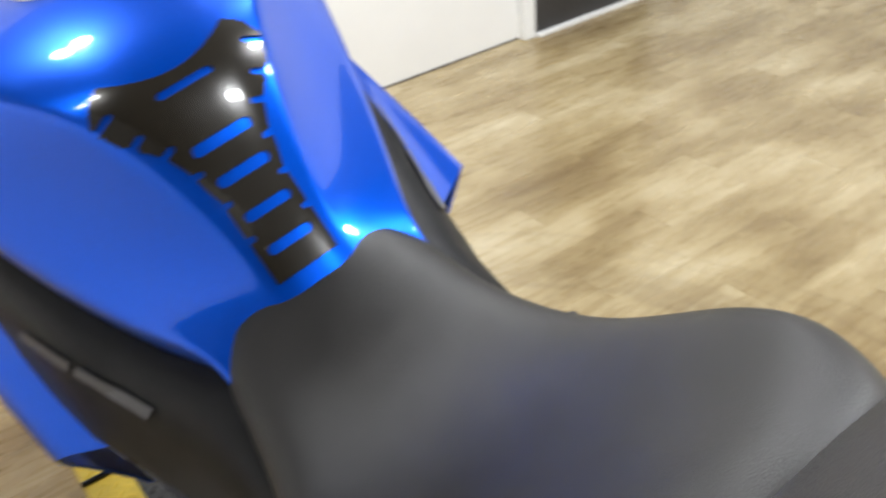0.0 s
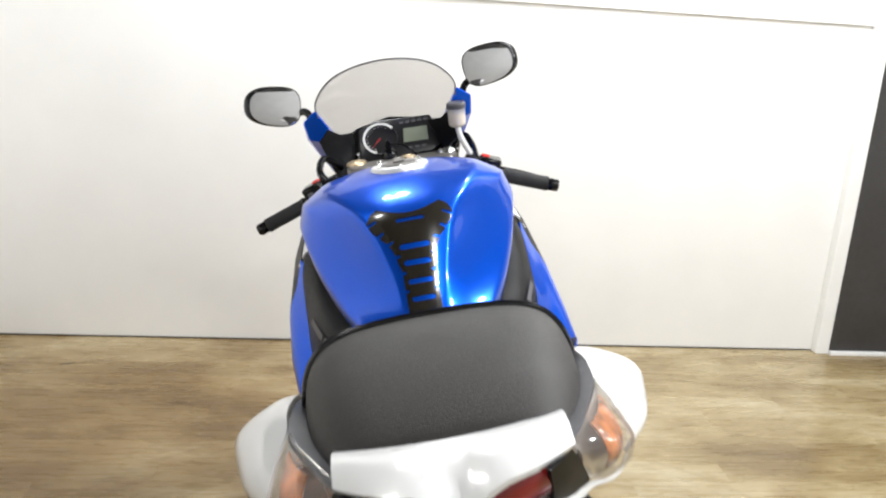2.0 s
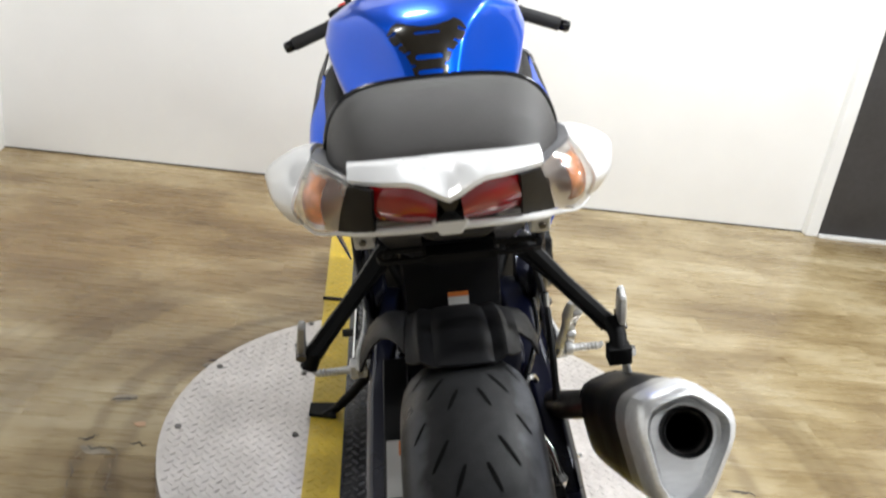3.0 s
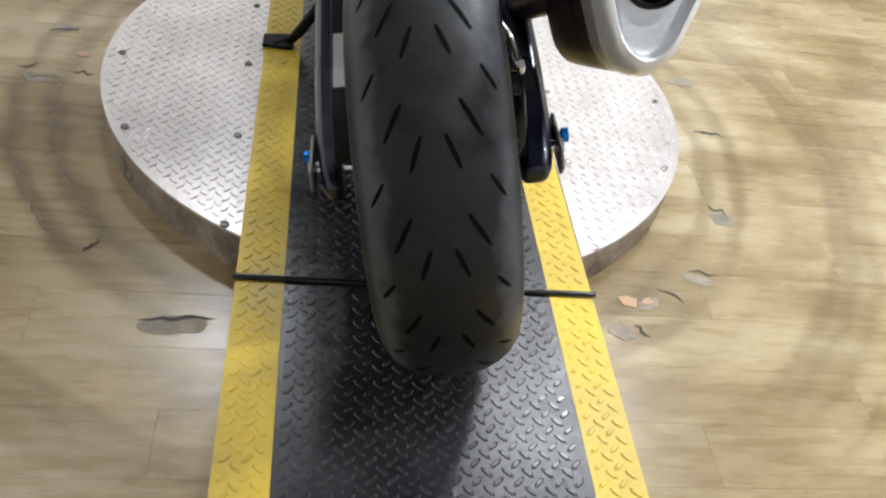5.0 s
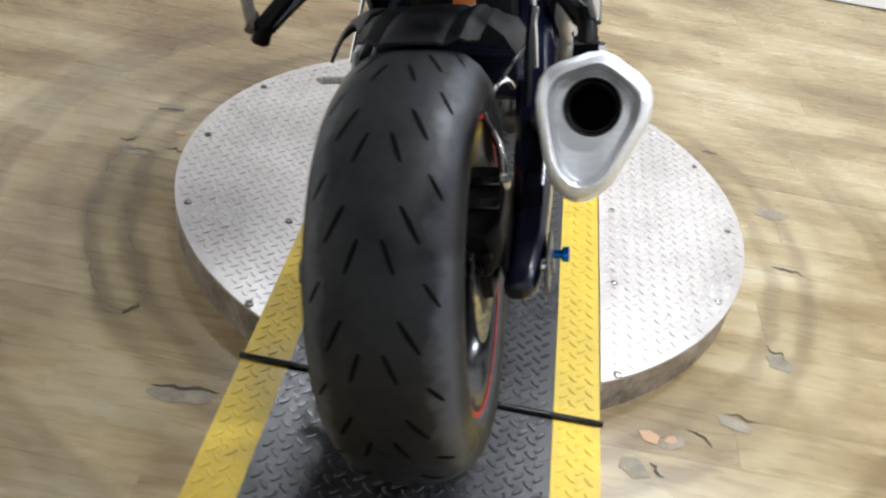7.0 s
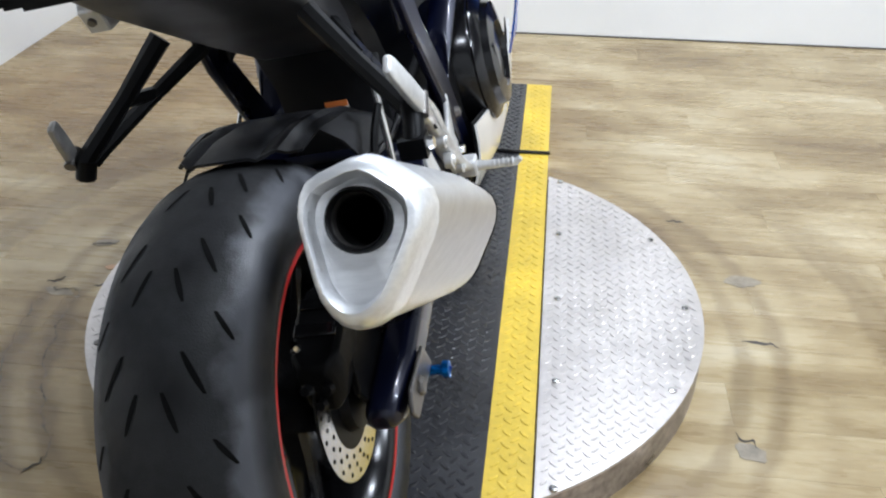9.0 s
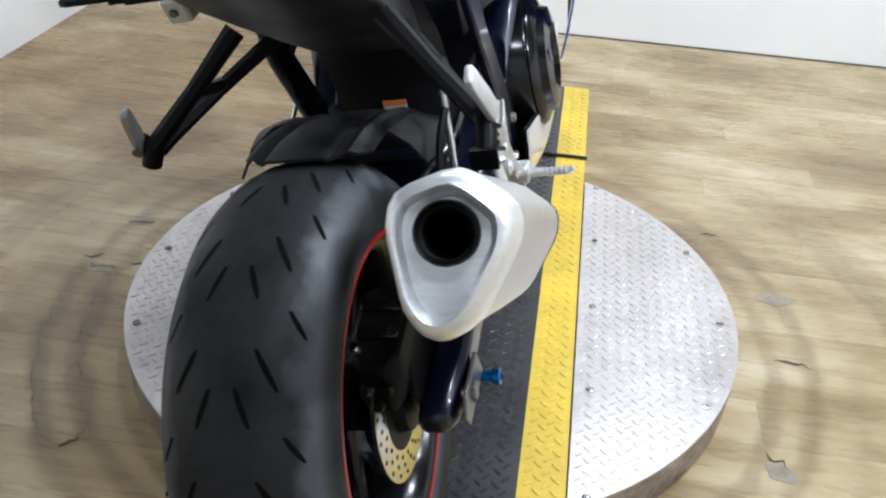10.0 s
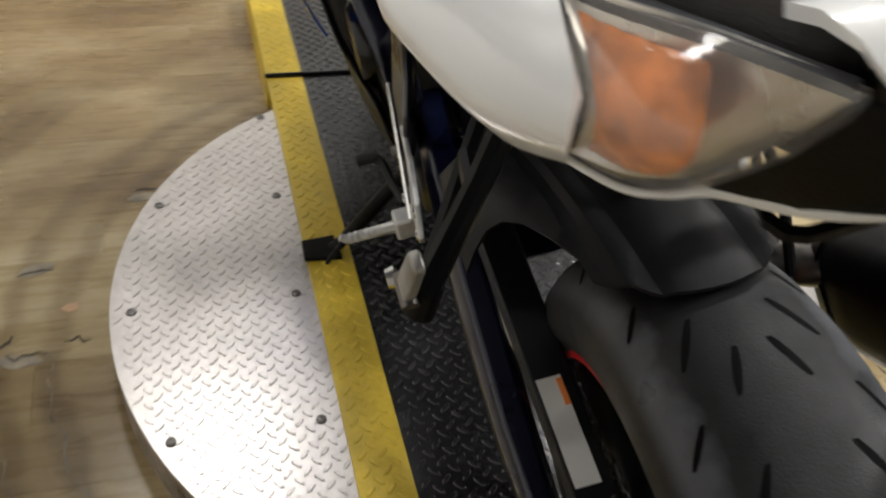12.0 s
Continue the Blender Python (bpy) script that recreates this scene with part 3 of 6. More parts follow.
def add_lozenges(bm, got, index):
    pts, faces = got
    vs = [bm.verts.new(p) for p in pts]
    for f in faces:
        bm.faces.new([vs[i] for i in f]).material_index = index


turntable = new("turntable")
turntable.matrix_world = pose(0.002, -0.010, 0)
tagged(turntable, "low round aluminium tread-plate turntable set on the floor", "turntable")
part("hub", box((0, 0, 0.035), (2 * HALF - 0.01, 1.3, 0.07)), SATIN_BLACK, turntable, "dark frame under the deck", smooth=False)
for side in (-1, 1):
    # deck segment: from the runway's edge out to the rim
    lim = math.asin((HALF + 0.002) / RADIUS)
    arc = [(RADIUS * math.cos(a), RADIUS * math.sin(a)) for a in np.linspace(-(math.pi / 2 - lim), math.pi / 2 - lim, 41)]
    bm = bmesh.new()
    for z in (DECK - 0.006, DECK):
        bm.faces.new([bm.verts.new((side * x, y, z)) for x, y in arc])
    bm.faces.ensure_lookup_table()
    lo, hi = list(bm.faces[0].verts), list(bm.faces[1].verts)
    for i in range(len(lo)):
        j = (i + 1) % len(lo)
        bm.faces.new((lo[i], lo[j], hi[j], hi[i]))
    x0, x1 = (HALF + 0.003, RADIUS) if side > 0 else (-RADIUS, -HALF - 0.003)
    pts_faces = lozenges(x0, x1, -0.58, 0.58, lambda x, y: DECK, lambda x, y: x * x + y * y < (RADIUS - 0.014) ** 2, pitch=0.029, length=0.021, width=0.0058, high=0.0012)
    bmesh.ops.recalc_face_normals(bm, faces=bm.faces)
    add_lozenges(bm, pts_faces, 0)
    deck = part("deck_plate", bm, PLATE, turntable, "worn aluminium tread plate with raised bars", smooth=False)
    # skirt below the rim
    outer = [[(side * x * 0.999, y * 0.999, z) for x, y in arc] for z in (0.0, DECK - 0.007)]
    inner = [[(side * x * 0.99, y * 0.99, z) for x, y in arc] for z in (DECK - 0.007, 0.0)]
    bm = loft(outer + inner + [outer[0]], closed=False, caps=False)
    for k in range(1, 52):
        for row in range(3):
            a = -(math.pi / 2 - lim) + (math.pi - 2 * lim) * (k + (0.5 if row % 2 else 0)) / 52
            cz, tilt = 0.018 + row * 0.022, (0.008 if (k + row) % 2 else -0.008)
            da = 0.0045 / RADIUS
            vs = []
            for u, w in ((-1, -1), (-0.6, -1), (1, 1), (0.6, 1)):
                ang, zz = a + da * u * 1.6, cz + tilt * w
                vs.append(bm.verts.new((side * (RADIUS + 0.0008) * math.cos(ang), (RADIUS + 0.0008) * math.sin(ang), zz)))
            bm.faces.new(vs)
    part("skirt", bm, SHADED_GRIMY_PLATE, deck, "grimy bent tread-plate rim, coloured darker for shade", smooth=False)
    for sx, sy in ((0.351, -0.549), (0.351, -0.275), (0.351, 0.0), (0.351, 0.275), (0.351, 0.549), (0.572, -0.275), (0.625, 0.0), (0.572, 0.275)):
        part("screw", lathe([(0.0015, 0.0030), (0.0022, 0.0030), (0.0026, 0.0042), (0.0075, 0.0034), (0.0085, 0.0)], (side * sx, sy, DECK), (0, 0, 1), 14), BOLT if side < 0 else DISC_STEEL, deck)

# ---- runway ----
WORN_YELLOW = material("worn_yellow_bar", (0.70, 0.50, 0.050), 0.45, grain=0.1, scale=30, wear=0.30, wear_scale=7)
WORN_BLACK = material("worn_black_bar", (0.030, 0.030, 0.032), 0.22, grain=0.2, scale=60, wear=0.35, wear_scale=8)
runway = new("runway")
tagged(runway, "raised black tread runway with yellow edge strips across the turntable", "runway")
TOP = DECK + 0.004


def deck_z(y):
    return TOP if y > -1.18 else TOP + (y + 1.18) * 0.075 / 0.42


for y0, y1, note in ((-0.690, 0.690, "middle deck"), (-1.60, -0.704, "rear deck and ramp"), (0.704, 1.225, "front deck")):
    cuts = [y0, y1] if y0 > -1 else [y0, -1.18, y1]
    for x0, x1, mat, worn, nm in ((-STRIP + 0.0005, STRIP - 0.0005, BLACK_TREAD, WORN_BLACK, "tread_mat"), (-HALF, -STRIP, YELLOW, WORN_YELLOW, "edge_strip"), (STRIP, HALF, YELLOW, WORN_YELLOW, "edge_strip")):
        low = 0.0 if abs(y0 + y1) > 0.1 else DECK - 0.012
        rings = [[(x0, y, low), (x1, y, low), (x1, y, deck_z(y)), (x0, y, deck_z(y))] for y in cuts]
        bm = loft(rings)
        bmesh.ops.recalc_face_normals(bm, faces=bm.faces)
        add_lozenges(bm, lozenges(x0 + 0.001, x1 - 0.001, y0, y1, lambda x, y: deck_z(y)), 1)
        part(nm, bm, [mat, worn], runway, ("black rubber tread mat of the " if nm == "tread_mat" else "yellow painted tread strip of the ") + note, smooth=False)
for y in (-0.697, 0.697):
    part("joint_rod", tube([(-0.322, y, TOP + 0.0035), (0.0, y, TOP + 0.003), (0.322, y, TOP + 0.0035)], 0.0058), GLOSS_BLACK, runway, "black hinge rod across the runway")


# ---- motorcycle ----
from mathutils.bvhtree import BVHTree

bike = new("motorcycle")
bike.matrix_world = pose(0.062, 0, TOP - 0.001, 0, -12.8, -1.0)
tagged(bike, "blue and white sport motorcycle leaning on its side stand", "motorcycle")
LR = (-1, 1)


def sided(points, s):
    return [(s * p[0], *p[1:]) for p in points]


# fuel tank: half sections from the ridge outward, from the seat end forward
TANK = [
    [(0, -0.200, 0.795), (0.020, -0.200, 0.795), (0.036, -0.198, 0.792), (0.070, -0.190, 0.780), (0.100, -0.182, 0.770), (0.096, -0.182, 0.750)],
    [(0, -0.172, 0.826), (0.020, -0.172, 0.826), (0.036, -0.170, 0.823), (0.070, -0.160, 0.808), (0.104, -0.152, 0.800), (0.100, -0.152, 0.770)],
    [(0, -0.142, 0.862), (0.020, -0.142, 0.862), (0.036, -0.140, 0.858), (0.072, -0.134, 0.846), (0.104, -0.128, 0.836), (0.100, -0.128, 0.800)],
    [(0, -0.118, 0.892), (0.022, -0.118, 0.891), (0.040, -0.115, 0.886), (0.081, -0.098, 0.862), (0.122, -0.085, 0.840), (0.118, -0.085, 0.790)],
    [(0, -0.090, 0.940), (0.028, -0.090, 0.939), (0.050, -0.086, 0.932), (0.092, -0.054, 0.885), (0.145, -0.035, 0.850), (0.140, -0.030, 0.795)],
    [(0, -0.062, 0.988), (0.038, -0.062, 0.987), (0.066, -0.055, 0.978), (0.110, -0.008, 0.919), (0.168, 0.020, 0.872), (0.162, 0.025, 0.805)],
    [(0, -0.035, 1.022), (0.045, -0.035, 1.021), (0.082, -0.024, 1.010), (0.130, 0.037, 0.955), (0.190, 0.075, 0.905), (0.182, 0.080, 0.825)],
    [(0, 0.005, 1.042), (0.055, 0.007, 1.040), (0.106, 0.022, 1.029), (0.158, 0.081, 0.987), (0.207, 0.125, 0.935), (0.198, 0.130, 0.845)],
    [(0, 0.070, 1.058), (0.065, 0.072, 1.055), (0.134, 0.085, 1.042), (0.186, 0.125, 1.010), (0.218, 0.165, 0.962), (0.203, 0.175, 0.865)],
    [(0, 0.150, 1.066), (0.075, 0.150, 1.062), (0.152, 0.155, 1.047), (0.206, 0.182, 1.014), (0.224, 0.210, 0.972), (0.206, 0.215, 0.885)],
    [(0, 0.230, 1.066), (0.080, 0.230, 1.061), (0.160, 0.230, 1.044), (0.213, 0.240, 1.008), (0.221, 0.252, 0.970), (0.204, 0.255, 0.900)],
    [(0, 0.295, 1.052), (0.082, 0.295, 1.047), (0.148, 0.295, 1.028), (0.184, 0.295, 0.998), (0.195, 0.295, 0.955), (0.185, 0.295, 0.910)],
    [(0, 0.335, 1.025), (0.078, 0.335, 1.018), (0.135, 0.333, 1.000), (0.165, 0.330, 0.972), (0.175, 0.330, 0.940), (0.168, 0.330, 0.915)],
]


def tank_shape():
    rings = []
    for right in TANK:
        _, y, z = right[-1]
        rings.append(right + [(0.05, y, z - 0.005), (-0.05, y, z - 0.005)] + [(-a, b, c) for a, b, c in right[:0:-1]])
    bm = loft(rings)
    crease = bm.edges.layers.float.new("crease_edge")
    n = len(rings[0])
    bm.verts.ensure_lookup_table()
    for k in range(len(rings) - 1):
        for i in (2, n - 2):
            e = bm.edges.get((bm.verts[k * n + i], bm.verts[(k + 1) * n + i]))
            e[crease] = 0.82 if k < 8 else 0.5
        for i in (4, n - 4):
            e = bm.edges.get((bm.verts[k * n + i], bm.verts[(k + 1) * n + i]))
            e[crease] = 0.7
        for i in (3, n - 3):
            e = bm.edges.get((bm.verts[k * n + i], bm.verts[(k + 1) * n + i]))
            e[crease] = 0.6 if k > 7 else 0.0
    return bm


tank = part("fuel_tank", tank_shape(), BLUE, bike, "glossy metallic blue fuel tank", subd=3)


def surface_of(ob):
    """The smooth surface of a part, for laying other parts onto it."""
    bpy.context.view_layer.update()
    got = ob.evaluated_get(bpy.context.evaluated_depsgraph_get())
    return BVHTree.FromPolygons([v.co.copy() for v in got.data.vertices], [tuple(f.vertices) for f in got.data.polygons])


tank_tree = surface_of(tank)


def on_tank(x, y, z, way, lift):
    """The tank's surface under a point, looking along way."""
    w = Vector(way).normalized()
    hit, nrm, _, _ = tank_tree.ray_cast(Vector((x, y, z)) - w * 0.25, w)
    if hit is None:
        hit, nrm, _, _ = tank_tree.find_nearest(Vector((x, y, z)))
    return hit + (nrm if nrm.dot(w) < 0 else -nrm) * lift


# tank pad: a smooth outline laid on the tank, with slots
def cap_dist(u, v, a, b, r):
    """Distance to a rounded bar from a to b."""
    p, d = Vector((u - a[0], v - a[1])), Vector((b[0] - a[0], b[1] - a[1]))
    t = max(0, min(1, p.dot(d) / max(d.length_squared, 1e-9)))
    return (p - d * t).length - r


PAD_FOOT, PAD_UP, PAD_IN = Vector((0, -0.141, 0.866)), Vector((0, 0.585, 0.811)), Vector((0, 0.811, -0.585))


def pad_shape(u, v):
    """Negative inside. u across, v along from the seat end, 0 to 1, in metres of y from PAD0."""
    u = abs(u)
    edge = [(0.0, 0.029), (0.080, 0.029), (0.092, 0.033), (0.112, 0.037), (0.132, 0.046), (0.158, 0.068), (0.178, 0.079), (0.196, 0.070), (0.204, 0.058)]
    w = np.interp(v, [e[0] for e in edge], [e[1] for e in edge])
    d = max(u - w, -v, v - (0.186 + 0.018 * min(1, (u / 0.055) ** 2)))
    for y, half, r in ((0.026, 0.016, 0.0046), (0.058, 0.017, 0.0046), (0.092, 0.019, 0.0050), (0.122, 0.022, 0.0050), (0.172, 0.022, 0.0032)):
        d = max(d, -cap_dist(u, v, (0, y), (half, y), r))
    for y, x0, x1, y1 in ((0.042, 0.025, 0.04, 0.042), (0.075, 0.025, 0.04, 0.075), (0.106, 0.030, 0.05, 0.108), (0.134, 0.038, 0.06, 0.126), (0.154, 0.052, 0.08, 0.142), (0.180, 0.062, 0.09, 0.170)):
        d = max(d, -cap_dist(u, v, (x0, y), (x1, y1), 0.0028))
    return d


def tank_pad():
    step, cols, rows = 0.0022, 76, 96
    val, pos = {}, {}
    for i in range(-cols // 2, cols // 2 + 1):
        for j in range(-2, rows):
            u, v = i * step, j * step
            val[i, j], pos[i, j] = pad_shape(u, v), (u, v)
    bm, made = bmesh.new(), {}

    def vert(i, j):
        if (i, j) not in made:
            u, v = pos[i, j]
            g = Vector((pad_shape(u + 1e-4, v) - pad_shape(u - 1e-4, v), pad_shape(u, v + 1e-4) - pad_shape(u, v - 1e-4))) / 2e-4
            if abs(val[i, j]) < step * 0.75 and g.length > 0.3:
                u, v = u - g.x / g.length_squared * val[i, j], v - g.y / g.length_squared * val[i, j]
            q = PAD_FOOT + PAD_UP * v
            p = on_tank(u, q.y, q.z, PAD_IN, 0.0022)
            made[i, j] = bm.verts.new(p)
        return made[i, j]

    for i in range(-cols // 2, cols // 2):
        for j in range(-2, rows - 1):
            if (val[i, j] + val[i + 1, j] + val[i, j + 1] + val[i + 1, j + 1]) / 4 < 0:
                bm.faces.new((vert(i, j), vert(i + 1, j), vert(i + 1, j + 1), vert(i, j + 1)))
    skin = list(bm.faces)
    got = bmesh.ops.extrude_face_region(bm, geom=skin)
    for v in got["geom"]:
        if isinstance(v, bmesh.types.BMVert):
            v.co += PAD_IN * 0.003
    return bm


part("tank_pad", tank_pad(), CARBON, bike, "glossy carbon-weave tank pad with slots")

# filler cap
cap_c = on_tank(0, 0.178, 1.07, (0, 0, -1), 0)
cap = part("filler_cap", lathe([(0.034, 0.001), (0.037, 0.003), (0.050, 0.0035), (0.056, 0.002), (0.058, -0.001), (0.058, -0.010)], cap_c + Vector((0, 0, 0.001)), (0, 0.05, 1), 48), CAP_ALU, bike, "pale satin filler cap ring")
part("cap_lid", lathe([(0.001, 0.0052), (0.030, 0.0052), (0.0345, 0.004), (0.036, 0.0)], cap_c + Vector((0, 0, 0.002)), (0, 0.05, 1), 40), TRIPLE, cap, "dark grey cap lid")
part("cap_flap", box(cap_c + Vector((0, 0.004, 0.009)), (0.022, 0.034, 0.006)), TRIPLE, cap, "grey key flap", bevel=0.002)
for k in range(6):
    a = math.pi * (k + 0.5) / 3
    part("cap_bolt", lathe([(0.001, 0.003), (0.0035, 0.002), (0.004, 0)], cap_c + Vector((0.046 * math.cos(a), 0.046 * math.sin(a), 0.0068)), (0, 0, 1), 10), CHROME, cap)

# rider's seat
SEAT = [
    (-0.105, 0.872, 0.096, 0.836, 0.76), (-0.150, 0.856, 0.110, 0.820, 0.75), (-0.200, 0.828, 0.117, 0.800, 0.74), (-0.270, 0.810, 0.134, 0.798, 0.73),
    (-0.340, 0.822, 0.146, 0.828, 0.74), (-0.400, 0.850, 0.152, 0.876, 0.76), (-0.460, 0.896, 0.155, 0.924, 0.80), (-0.505, 0.932, 0.152, 0.940, 0.83), (-0.540, 0.956, 0.140, 0.940, 0.86), (-0.585, 0.968, 0.118, 0.938, 0.90)]


def seat_ring(y, top, half, edge, low):
    right = [(0, y, top), (half * 0.45, y, top - (top - edge) * 0.12), (half * 0.80, y, top - (top - edge) * 0.5), (half, y, edge - 0.012), (half * 1.02, y, (edge + low) / 2), (half * 0.92, y, low)]
    return right + [(-x, yy, z) for x, yy, z in right[::-1] if x]


part("rider_seat", loft([seat_ring(*s) for s in SEAT]), VINYL, bike, "dark grey vinyl rider seat", subd=2)

# pillion seat with a piped front edge
PILLION = [(-0.560, 0.950, 0.128, 0.900, 0.88), (-0.580, 0.996, 0.142, 0.930, 0.89), (-0.615, 1.036, 0.147, 0.962, 0.90), (-0.655, 1.062, 0.149, 0.988, 0.92), (-0.690, 1.072, 0.148, 0.998, 0.94), (-0.740, 1.073, 0.144, 1.002, 0.95),
           (-0.800, 1.066, 0.134, 1.002, 0.950), (-0.850, 1.056, 0.121, 1.002, 0.958), (-0.888, 1.043, 0.108, 1.002, 0.965), (-0.902, 1.030, 0.101, 0.998, 0.975)]


def boxy_ring(y, top, half, edge, low):
    right = [(0, y, top), (half * 0.5, y, top - 0.002), (half * 0.80, y, top - (top - edge) * 0.18), (half * 0.965, y, top - (top - edge) * 0.62), (half * 1.02, y, edge - 0.025), (half * 0.94, y, low)]
    return right + [(-x, yy, z) for x, yy, z in right[::-1] if x]


pillion = part("pillion_seat", loft([boxy_ring(*s) for s in PILLION]), LIT_GRAINED_VINYL, bike, "dark grey vinyl pillion seat with black piping", subd=2)
pillion.location.x = -0.006
pillion_tree = surface_of(pillion)
pipe = []
for p in curve([(-0.166, -0.690, 0.950), (-0.160, -0.684, 0.990), (-0.132, -0.681, 1.036), (-0.085, -0.684, 1.066), (0, -0.684, 1.072), (0.085, -0.684, 1.066), (0.132, -0.681, 1.036), (0.160, -0.684, 0.990), (0.166, -0.690, 0.950)]):
    hit, nrm, _, _ = pillion_tree.find_nearest(p)
    pipe.append(hit)
part("piping", tube(pipe, 0.0055, 8), GLOSS_BLACK, pillion, "black piping along the seam")

# tail: centre cowl, side pods, lamps
xs = np.linspace(-1, 1, 17)
grid = []
for t in (0.0, 0.33, 0.66, 1.0):
    row = []
    for x in xs:
        v = max(0, 1 - abs(x) / 0.32)
        top = Vector((0.102 * x, -0.892 + 0.02 * x * x - 0.012 * (1 - x * x), 1.040 - 0.010 * x * x))
        low = Vector((0.100 * x, -0.990 + 0.056 * x * x, 1.041 - 0.010 * x * x - 0.019 * v))
        p = top.lerp(low, t)
        p.z += 0.008 * math.sin(math.pi * t)
        row.append(tuple(p))
    grid.append(row)
tail_parts = [part("tail_cowl", shell(grid, 0.006), WHITE_PAINT, bike, "white tail cowl behind the pillion seat")]
for s in LR:
    # pod: a white shell that curls round the lamp's outer side
    inn = [(0.150, -0.612, 0.966), (0.155, -0.660, 0.988), (0.158, -0.720, 1.001), (0.154, -0.775, 1.004), (0.160, -0.815, 1.000), (0.165, -0.845, 0.990)]
    top = [(0.158, -0.612, 0.963), (0.176, -0.655, 0.984), (0.188, -0.705, 0.993), (0.188, -0.755, 0.994), (0.182, -0.808, 0.990), (0.169, -0.848, 0.982)]
    mid = [(0.166, -0.614, 0.955), (0.202, -0.655, 0.966), (0.219, -0.695, 0.970), (0.212, -0.745, 0.970), (0.196, -0.803, 0.968), (0.170, -0.846, 0.970)]
    low = [(0.158, -0.616, 0.945), (0.186, -0.660, 0.946), (0.200, -0.700, 0.946), (0.196, -0.750, 0.945), (0.184, -0.798, 0.944), (0.165, -0.828, 0.948)]
    fine = [curve(sided(ln, s), 4) for ln in (inn, top, mid, low)]
    cols = [curve([fine[q][k] for q in range(4)], 5) for k in range(len(fine[0]))]
    tail_parts.append(part("tail_side_cowl", shell(cols, 0.004), WHITE_PAINT, bike, "white side cowl over the turn signal"))
    # lens from the pod's edge back to the tail lamp's dark surround, with reflector and amber insert behind
    outer = curve(sided([(0.154, -0.775, 1.004), (0.160, -0.815, 1.000), (0.165, -0.846, 0.988), (0.167, -0.845, 0.968), (0.165, -0.828, 0.948)], s), 3)
    inner = curve(sided([(0.098, -0.922, 1.022), (0.106, -0.914, 1.006), (0.112, -0.902, 0.988), (0.117, -0.886, 0.970), (0.120, -0.868, 0.953)], s), 3)
    upper = curve(sided([(0.154, -0.775, 1.004), (0.143, -0.826, 1.015), (0.122, -0.878, 1.022), (0.098, -0.922, 1.022)], s), 6)
    lower = curve(sided([(0.165, -0.828, 0.948), (0.151, -0.850, 0.947), (0.136, -0.862, 0.949), (0.120, -0.868, 0.953)], s), 6)
    bulge = Vector((0.45 * s, -0.8, 0.25)).normalized()
    patch = []
    for k, (a, b) in enumerate(zip(upper, lower)):
        u = k / (len(upper) - 1)
        line = []
        for i, (p, q) in enumerate(zip(outer, inner)):
            v = i / (len(outer) - 1)
            base = p.lerp(q, u) + (a - outer[0].lerp(inner[0], u)) * (1 - v) + (b - outer[-1].lerp(inner[-1], u)) * v
            line.append(base + bulge * (0.014 * math.sin(math.pi * u) * math.sin(math.pi * v)))
        patch.append(line)
    lens = part("turn_signal", shell(patch if s < 0 else [r[::-1] for r in patch], 0.002), LENS, bike, "clear milky turn signal lens over an amber insert")
    lens.visible_shadow = False
    tail_parts.append(lens)
    back = [[p - bulge * (0.030 * math.sin(math.pi * (0.06 + 0.88 * i / 12)) * math.sin(math.pi * (0.1 + 0.8 * k / 18)) + 0.005) for i, p in enumerate(r)] for k, r in enumerate(patch)]
    part("reflector", shell(back, 0.002), REFLECTOR, lens, "silvery ribbed reflector")
    amber = [[p - bulge * (0.012 + 0.0015 * (k % 2)) for p in r[2:11]] for k, r in enumerate(patch[2:12])]
    part("amber_insert", shell(amber, 0.002), AMBER, lens, "pale amber ribbed insert behind the clear lens")
    # grey filler between seat and lamp
    rim = curve(sided([(0.152, -0.612, 0.966), (0.155, -0.690, 0.995), (0.154, -0.775, 1.003), (0.122, -0.876, 1.021), (0.100, -0.918, 1.022)], s), 4)
    seam = curve(sided([(0.138, -0.612, 0.955), (0.136, -0.690, 0.985), (0.130, -0.770, 0.998), (0.108, -0.866, 1.014), (0.094, -0.910, 1.020)], s), 4)
    tail_parts.append(part("tail_inner_panel", shell([[a, a.lerp(b, 0.5), b] for a, b in zip(rim, seam)], 0.004), GREY_PLASTIC, bike, "grey inner tail panel"))
    # dark side of the tail lamp
    rows = [[(0.072, -0.968, 1.031), (0.086, -0.950, 1.028), (0.098, -0.925, 1.022)], [(0.075, -0.950, 1.003), (0.094, -0.930, 0.998), (0.110, -0.904, 0.990)], [(0.077, -0.926, 0.972), (0.100, -0.902, 0.962), (0.120, -0.870, 0.953)]]
    tail_parts.append(part("lamp_surround", shell([sided(r, s) for r in rows], 0.004), SATIN_BLACK, bike, "black tail lamp surround"))
    red = [[(s * (0.013 + 0.062 * a), -0.950 + 0.016 * a - 0.026 * b + 0.012 * (2 * b - 1) ** 2 - 0.006 * math.sin(math.pi * a), 0.982 + 0.003 * a + b * (0.030 + 0.016 * min(1, a * 3))) for a in np.linspace(0, 1, 9)] for b in np.linspace(0, 1, 7)]
    tail_parts.append(part("tail_lamp", shell(red if s > 0 else [r[::-1] for r in red], 0.003), RED_LENS, bike, "glossy dark red tail lamp lens"))
tail_parts.append(part("lamp_divider", plate([(-0.014, -0.968, 1.018), (0.014, -0.968, 1.018), (0.005, -0.964, 1.001), (0.016, -0.947, 0.982), (-0.016, -0.947, 0.982), (-0.005, -0.964, 1.001)], 0.008, along=(0, -1, 0)), GLOSS_BLACK, bike, "black bar between the tail lamps"))
